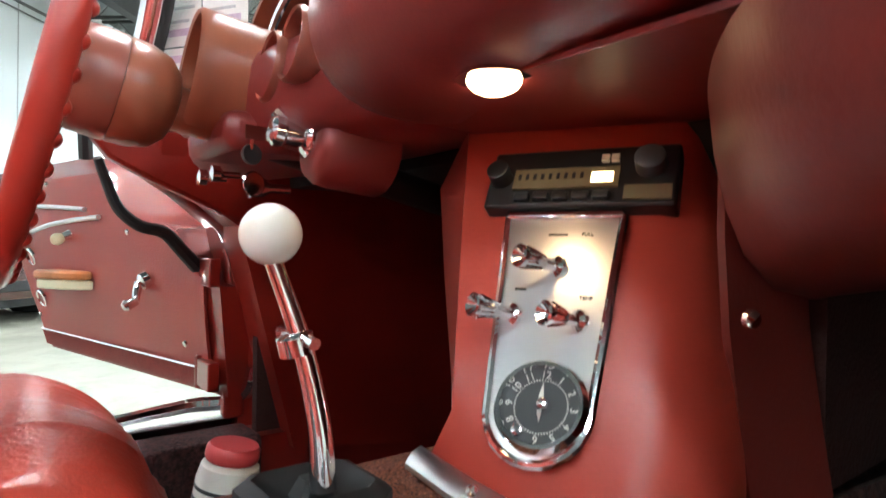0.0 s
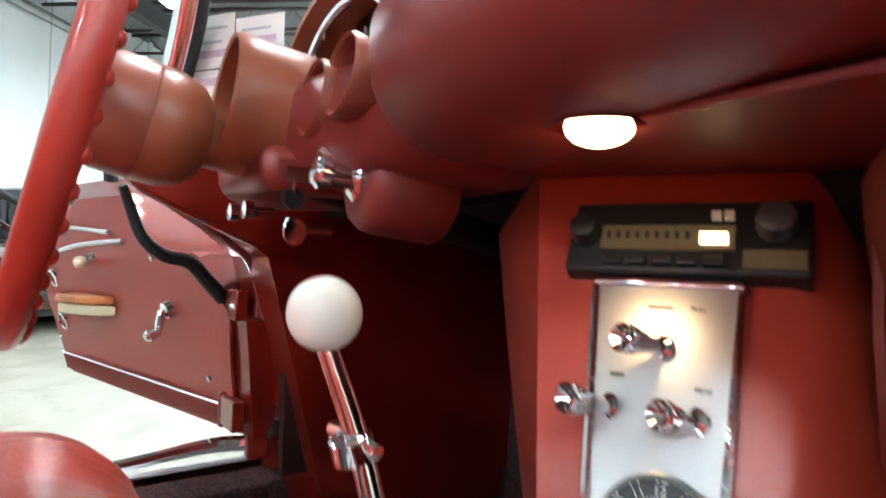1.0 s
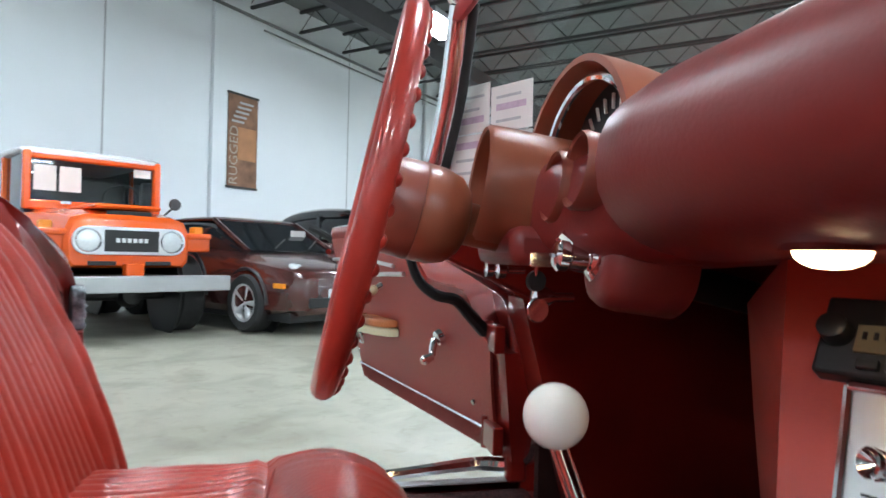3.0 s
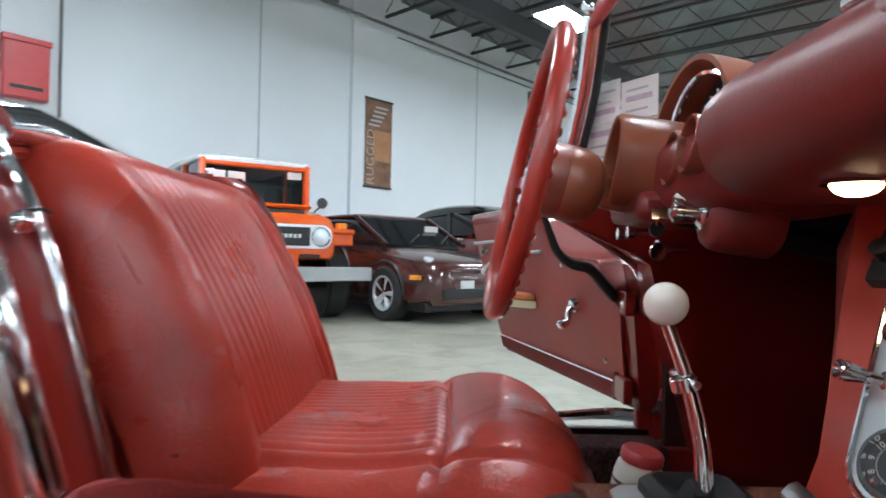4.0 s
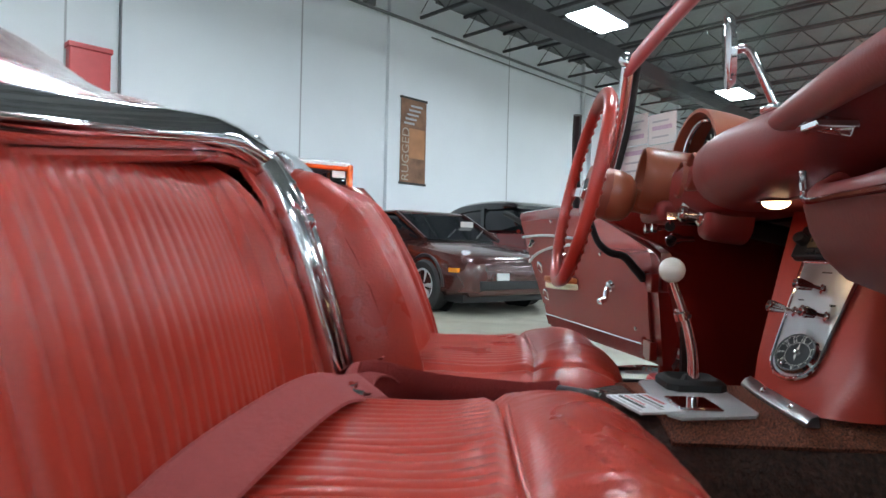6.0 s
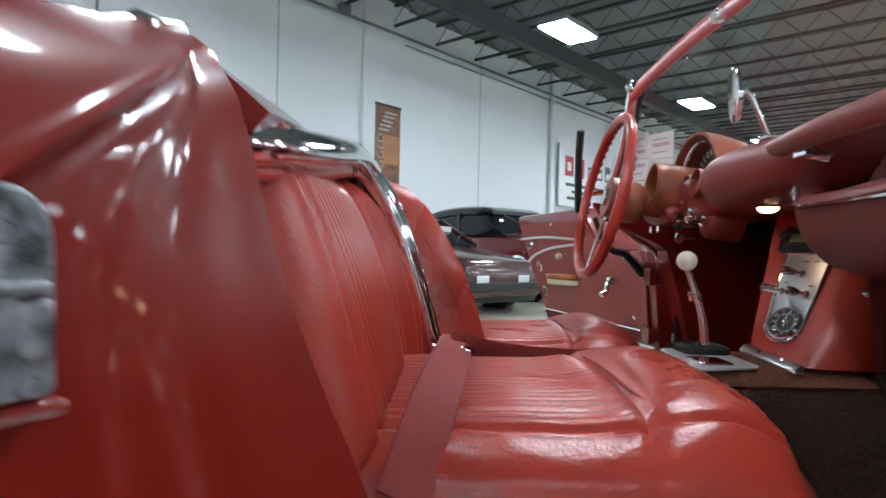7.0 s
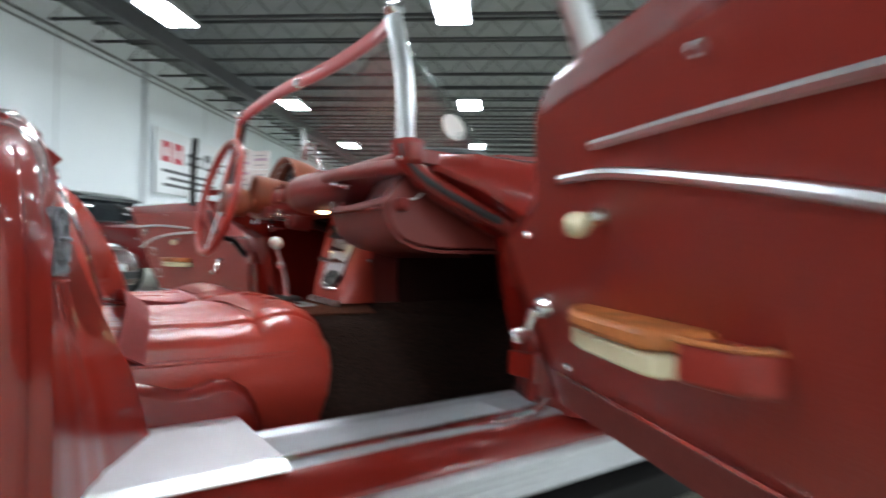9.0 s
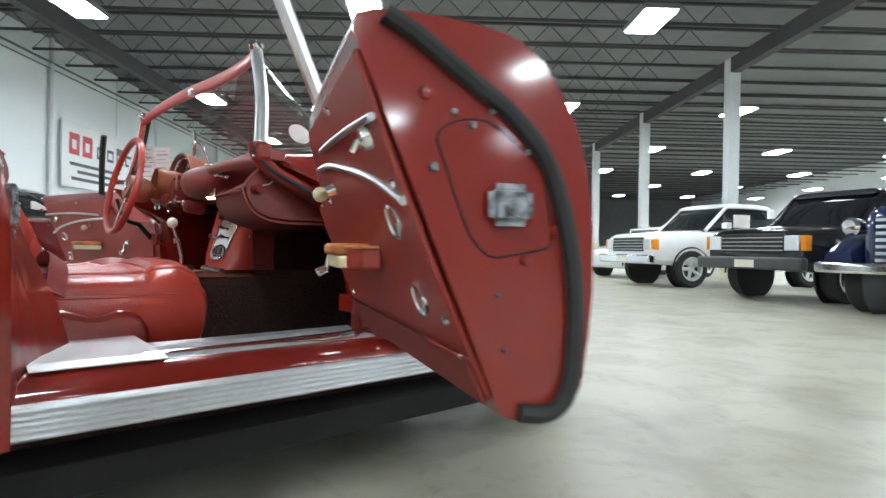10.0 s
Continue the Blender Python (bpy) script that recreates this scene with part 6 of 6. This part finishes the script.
quick(fj, "tow_bracket", -0.15, -0.02, -0.08, 0.08, 0.60, 0.72, ORANGE)
part("front_axle", tube([(-0.62, -0.7, 0.40), (-0.62, 0.7, 0.40)], 0.06, 10), BLACK, fj)
part("diff_housing", lathe([(0, -0.15), (0.10, -0.12), (0.14, 0), (0.10, 0.12), (0, 0.15)], (-0.62, 0.15, 0.40), (1, 0, 0), 16), BLACK, fj)
for s in (1, -1):
    part("leaf_spring", box(-1.2, 0.0, s * 0.42 - 0.035, s * 0.42 + 0.035, 0.44, 0.50), BLACK, fj)
quick(fj, "chassis", -3.6, -0.1, -0.42, 0.42, 0.50, 0.60, BLACK)

quick(fj, "cab_back", -3.74, -3.70, -0.66, 0.66, 1.2, 1.84, BLACK)
# maroon sports coupe
por = vehicle("sports_coupe", "dark maroon metallic sports coupe with five-spoke wheels", POR_AT, 40, MAROON,
              [(-0.02, 0.62, 0.28, 0.56), (-0.10, 0.78, 0.22, 0.66), (-0.60, 0.89, 0.20, 0.76), (-1.5, 0.91, 0.20, 0.86), (-2.6, 0.92, 0.20, 0.90), (-3.8, 0.90, 0.24, 0.92), (-4.35, 0.80, 0.30, 0.82), (-4.45, 0.66, 0.36, 0.66)],
              [(-1.25, 0.60, 0.82, 0.86), (-1.75, 0.66, 0.84, 1.13), (-2.1, 0.655, 0.86, 1.24), (-2.9, 0.65, 0.86, 1.24), (-3.9, 0.60, 0.86, 1.02), (-4.1, 0.55, 0.84, 0.92)],
              [(-1.95, 0.60, 1.22, 1.255), (-2.1, 0.62, 1.22, 1.285), (-2.8, 0.61, 1.22, 1.28), (-3.1, 0.58, 1.20, 1.24)], (-0.85, -3.35), 0.315, 0.21)
for s in (1, -1):
    part("headlamp", lathe([(0, 0.02), (0.07, 0.015), (0.09, 0.0), (0.08, -0.02), (0, -0.03)], (-0.34, s * 0.62, 0.700), (0.5, 0, 1), 20), LENS, por, "round headlamp lying in the wing")
    quick(por, "turn_lamp", -0.14, -0.04, s * 0.60 - 0.10, s * 0.60 + 0.10, 0.40, 0.49, AMBER, "amber front lamp")
    quick(por, "driving_lamp", -0.10, -0.012, s * 0.36 - 0.10, s * 0.36 + 0.10, 0.40, 0.49, LENS, "clear driving lamp")
    quick(por, "side_marker", -0.38, -0.22, s * 0.855 - 0.03, s * 0.855 + 0.012, 0.49, 0.54, AMBER, "amber side marker", 0.004)
    part("door_mirror", box(-1.75, -1.60, s * 0.92 - 0.07, s * 0.92 + 0.07, 0.90, 1.0), MAROON, por, bevel=0.03)
quick(por, "bumper_lip", -0.16, -0.005, -0.70, 0.70, 0.30, 0.40, BLACK)
quick(por, "undertray", -4.2, -0.2, -0.8, 0.8, 0.14, 0.24, BLACK)
part("windscreen", sheet([[(-1.22, y, 0.875) for y in (-0.6, 0, 0.6)], [(-1.95, y * 0.92, 1.235) for y in (-0.6, 0, 0.6)]], 0.01), DARKGLASS, por, "dark raked windscreen")
part("window_sheet", box(-1.62, -1.60, 0.28, 0.50, 1.0, 1.14), PAPER, por, smooth=False)
for s in (1, -1):
    part("screen_pillar", tube([(-1.2, s * 0.63, 0.87), (-1.95, s * 0.60, 1.245)], 0.03, 6), MAROON, por)
    part("wiper", tube([(-1.22, s * 0.25, 0.90), (-1.5, s * 0.25 + 0.35, 1.02)], 0.01, 5), BLACK, por)

# tall rounded old sedan with a black roof
sed = vehicle("vintage_sedan", "dark red vintage sedan with a rounded black roof", SED_AT, 38, MAROONRED,
              [(-0.05, 0.55, 0.45, 0.85), (-0.3, 0.70, 0.40, 0.98), (-1.0, 0.85, 0.35, 1.04), (-1.9, 0.90, 0.32, 1.08), (-3.6, 0.90, 0.32, 1.06), (-4.4, 0.82, 0.40, 0.95), (-4.7, 0.66, 0.5, 0.80)],
              [(-1.45, 0.70, 1.02, 1.10), (-1.75, 0.74, 1.02, 1.40), (-2.3, 0.75, 1.02, 1.50), (-3.2, 0.74, 1.02, 1.48), (-3.9, 0.68, 1.0, 1.25), (-4.2, 0.60, 1.0, 1.08)],
              [(-1.80, 0.66, 1.44, 1.50), (-2.1, 0.73, 1.42, 1.58), (-2.7, 0.74, 1.42, 1.60), (-3.4, 0.72, 1.36, 1.54), (-3.9, 0.66, 1.22, 1.36), (-4.15, 0.58, 1.06, 1.14)], (-0.95, -3.75), 0.34, 0.2, BLACKCAR)
for s in (1, -1):
    part("headlamp", lathe([(0, 0.04), (0.07, 0.03), (0.10, 0.0), (0.10, -0.12), (0, -0.16)], (-0.15, s * 0.58, 0.84), (1, 0, 0), 20), LENS, sed, "round headlamp")
    part("door_pillar", box(-2.62, -2.54, s * 0.745 - 0.02, s * 0.745 + 0.02, 1.04, 1.46), BLACKCAR, sed)
part("window_sheet", box(-1.56, -1.54, 0.05, 0.40, 1.12, 1.34), PAPER, sed, "white sales sheet", smooth=False)
quick(sed, "bumper", -0.02, 0.08, -0.80, 0.80, 0.42, 0.54, CHROME, "chrome bumper", 0.03)
sed2 = copy_thing(sed, Matrix.Translation(SED2_AT) @ Matrix.Rotation(radians(38), 4, "Z"))
sed2["label"] = "dark red vintage sedan parked beside its twin"


def pickup(name, label, at, heading, paint, lamp_w):
    e = vehicle(name, label, at, heading, paint,
                [(-0.10, 0.80, 0.50, 0.98), (-0.22, 0.86, 0.46, 1.06), (-0.9, 0.90, 0.42, 1.12), (-1.5, 0.91, 0.40, 1.14), (-3.2, 0.91, 0.40, 1.14), (-5.0, 0.90, 0.45, 1.12)],
                [(-1.35, 0.72, 1.10, 1.16), (-1.85, 0.74, 1.10, 1.60), (-2.4, 0.74, 1.10, 1.66), (-2.95, 0.72, 1.10, 1.62), (-3.05, 0.70, 1.10, 1.55)],
                [(-1.80, 0.68, 1.62, 1.66), (-1.95, 0.72, 1.60, 1.72), (-2.5, 0.72, 1.60, 1.73), (-2.98, 0.70, 1.58, 1.68)], (-0.95, -3.85), 0.37, 0.22)
    part("grille", box(-0.115, -0.075, -0.55, 0.55, 0.70, 0.98), BLACK, e, "black slatted grille", bevel=0.01)
    for k in range(4):
        part("grille_slat", box(-0.08, -0.066, -0.54, 0.54, 0.735 + 0.06 * k, 0.75 + 0.06 * k), SILVER, e, smooth=False)
    for s in (1, -1):
        part("headlamp", box(-0.14, -0.07, s * 0.67 - 0.11, s * 0.67 + 0.11, 0.74, 0.95), LENS, e, "square headlamp", bevel=0.01)
        part("turn_lamp", box(-0.22, -0.10, s * 0.83 - 0.045, s * 0.83 + 0.045, 0.74, 0.95), AMBER, e, "amber corner lamp", bevel=0.01)
        part("roof_post", tube([(-1.36, s * 0.76, 1.14), (-1.90, s * 0.72, 1.64)], 0.035, 6), paint, e)
        part("rear_post", box(-3.05, -2.90, s * 0.735 - 0.03, s * 0.735 + 0.03, 1.12, 1.62), paint, e, bevel=0.02)
        part("door_mirror", box(-1.75, -1.62, s * 0.98 - 0.08, s * 0.98 + 0.08, 1.18, 1.30), paint, e, bevel=0.02)
        part("side_sheet", box(-2.45, -2.05, s * 0.742 - 0.003, s * 0.742 + 0.003, 1.22, 1.48), PAPER, e, smooth=False)
    part("front_bumper", box(-0.10, 0.05, -0.92, 0.92, 0.46, 0.64), CHROME if paint is WHITECAR else DARKGREY, e, "front bumper", bevel=0.03)
    part("number_panel", box(0.05, 0.056, -0.17, 0.17, 0.49, 0.60), WHITE, e, smooth=False)
    part("windscreen", sheet([[(-1.34, y, 1.15) for y in (-0.7, 0, 0.7)], [(-1.88, y * 0.95, 1.64) for y in (-0.7, 0, 0.7)]], 0.01), DARKGLASS, e, "raked windscreen")
    return e


pickup("pickup_truck", "white pickup truck with black grille", WP_AT, -118, WHITECAR, 0.2)
pickup("pickup_truck", "black pickup truck with amber corner lamps", BP_AT, -112, BLACKCAR, 0.2)
nav = vehicle("vintage_truck", "dark blue vintage truck with round headlamps and chrome bumper", NV_AT, -110, NAVY,
              [(-0.20, 0.40, 0.50, 1.15), (-0.35, 0.55, 0.48, 1.25), (-1.2, 0.80, 0.46, 1.30), (-1.8, 0.86, 0.45, 1.30), (-4.6, 0.88, 0.45, 1.20)],
              [(-1.6, 0.70, 1.26, 1.34), (-1.8, 0.72, 1.26, 1.70), (-2.6, 0.72, 1.26, 1.74)], [(-1.75, 0.70, 1.70, 1.78), (-2.2, 0.72, 1.70, 1.84), (-2.7, 0.68, 1.66, 1.78)], (-0.75, -3.6), 0.38, 0.22)
for s in (1, -1):
    part("headlamp", lathe([(0, 0.05), (0.08, 0.04), (0.11, 0.0), (0.10, -0.14), (0, -0.2)], (-0.25, s * 0.66, 1.02), (1, 0, 0), 22), CHROME, nav, "round chrome headlamp")
    part("wing", loft([rrect(x, 0.16, 0.5, z) for x, z in ((-0.15, 0.72), (-0.5, 0.92), (-1.0, 0.95), (-1.5, 0.8))]), NAVY, nav, "rounded dark blue wing")
    nav.children[-1].data.transform(Matrix.Translation((0, s * 0.74, 0)))
for k in range(7):
    part("grille_bar", box(-0.22, -0.18, -0.34, 0.34, 0.62 + 0.075 * k, 0.655 + 0.075 * k), CHROME, nav, smooth=False)
part("front_bumper", box(-0.05, 0.03, -0.92, 0.92, 0.48, 0.60), CHROME, nav, "chrome bumper", bevel=0.03)
ws2 = vehicle("white_sedan", "white sedan with dark windows", WS_AT, -98, WHITECAR,
              [(-0.02, 0.62, 0.32, 0.62), (-0.15, 0.80, 0.26, 0.74), (-0.8, 0.88, 0.22, 0.86), (-1.6, 0.90, 0.22, 0.94), (-3.6, 0.90, 0.24, 0.96), (-4.5, 0.80, 0.32, 0.88)],
              [(-1.2, 0.66, 0.92, 0.96), (-1.9, 0.68, 0.92, 1.32), (-2.8, 0.68, 0.92, 1.36), (-3.8, 0.62, 0.92, 1.02)], [(-1.85, 0.62, 1.32, 1.36), (-2.2, 0.64, 1.30, 1.41), (-2.9, 0.64, 1.30, 1.40)], (-0.85, -3.5), 0.32, 0.2)
for s in (1, -1):
    part("headlamp", box(-0.25, -0.10, s * 0.62 - 0.12, s * 0.62 + 0.12, 0.58, 0.70), LENS, ws2, bevel=0.02)

# ---- loose things in the car ----
can = empty("spray_can", "white and red spray can standing in the driver's footwell", "can", (-0.365, 0.965, 0.312))
CAN_UP = (0.10, 0.16, 1)
part("can_body", lathe([(0, 0), (0.030, 0), (0.0325, 0.004), (0.0325, 0.195), (0.030, 0.208), (0.018, 0.216), (0, 0.216)], (0, 0, 0), CAN_UP, 28), WHITE, can)
part("can_cap", lathe([(0.0, 0.214), (0.027, 0.214), (0.0285, 0.217), (0.028, 0.226), (0.025, 0.230), (0, 0.230)], (0, 0, 0), CAN_UP, 24), REDCASE, can, "red cap")
for a, b, m_ in ((0.010, 0.060, REDCASE), (0.085, 0.089, INK), (0.098, 0.116, DARKGREY), (0.125, 0.128, INK), (0.145, 0.162, DARKGREY), (0.172, 0.176, INK), (0.184, 0.188, INK)):
    part("label_band", lathe([(0.0327, a), (0.0327, b)], (0, 0, 0), CAN_UP, 28), m_, can)
bk = empty("booklet", "printed white leaflet lying on the carpet", "leaflet", (0.070, 0.850, 0.5868))
part("sheet_paper", box(-0.045, 0.045, -0.030, 0.030, 0, 0.003), SIGNWHITE, bk, smooth=False)
for k in range(6):
    part("print_bar", box(-0.038, 0.036 - 0.012 * (k * 7 % 3), -0.026 + 0.009 * k, -0.0225 + 0.009 * k + 0.002 * (k % 2), 0.003, 0.0034), (PRINTB, INK, REDCASE)[k % 3], bk, smooth=False)
bk.rotation_euler = (0, 0, 0.25)
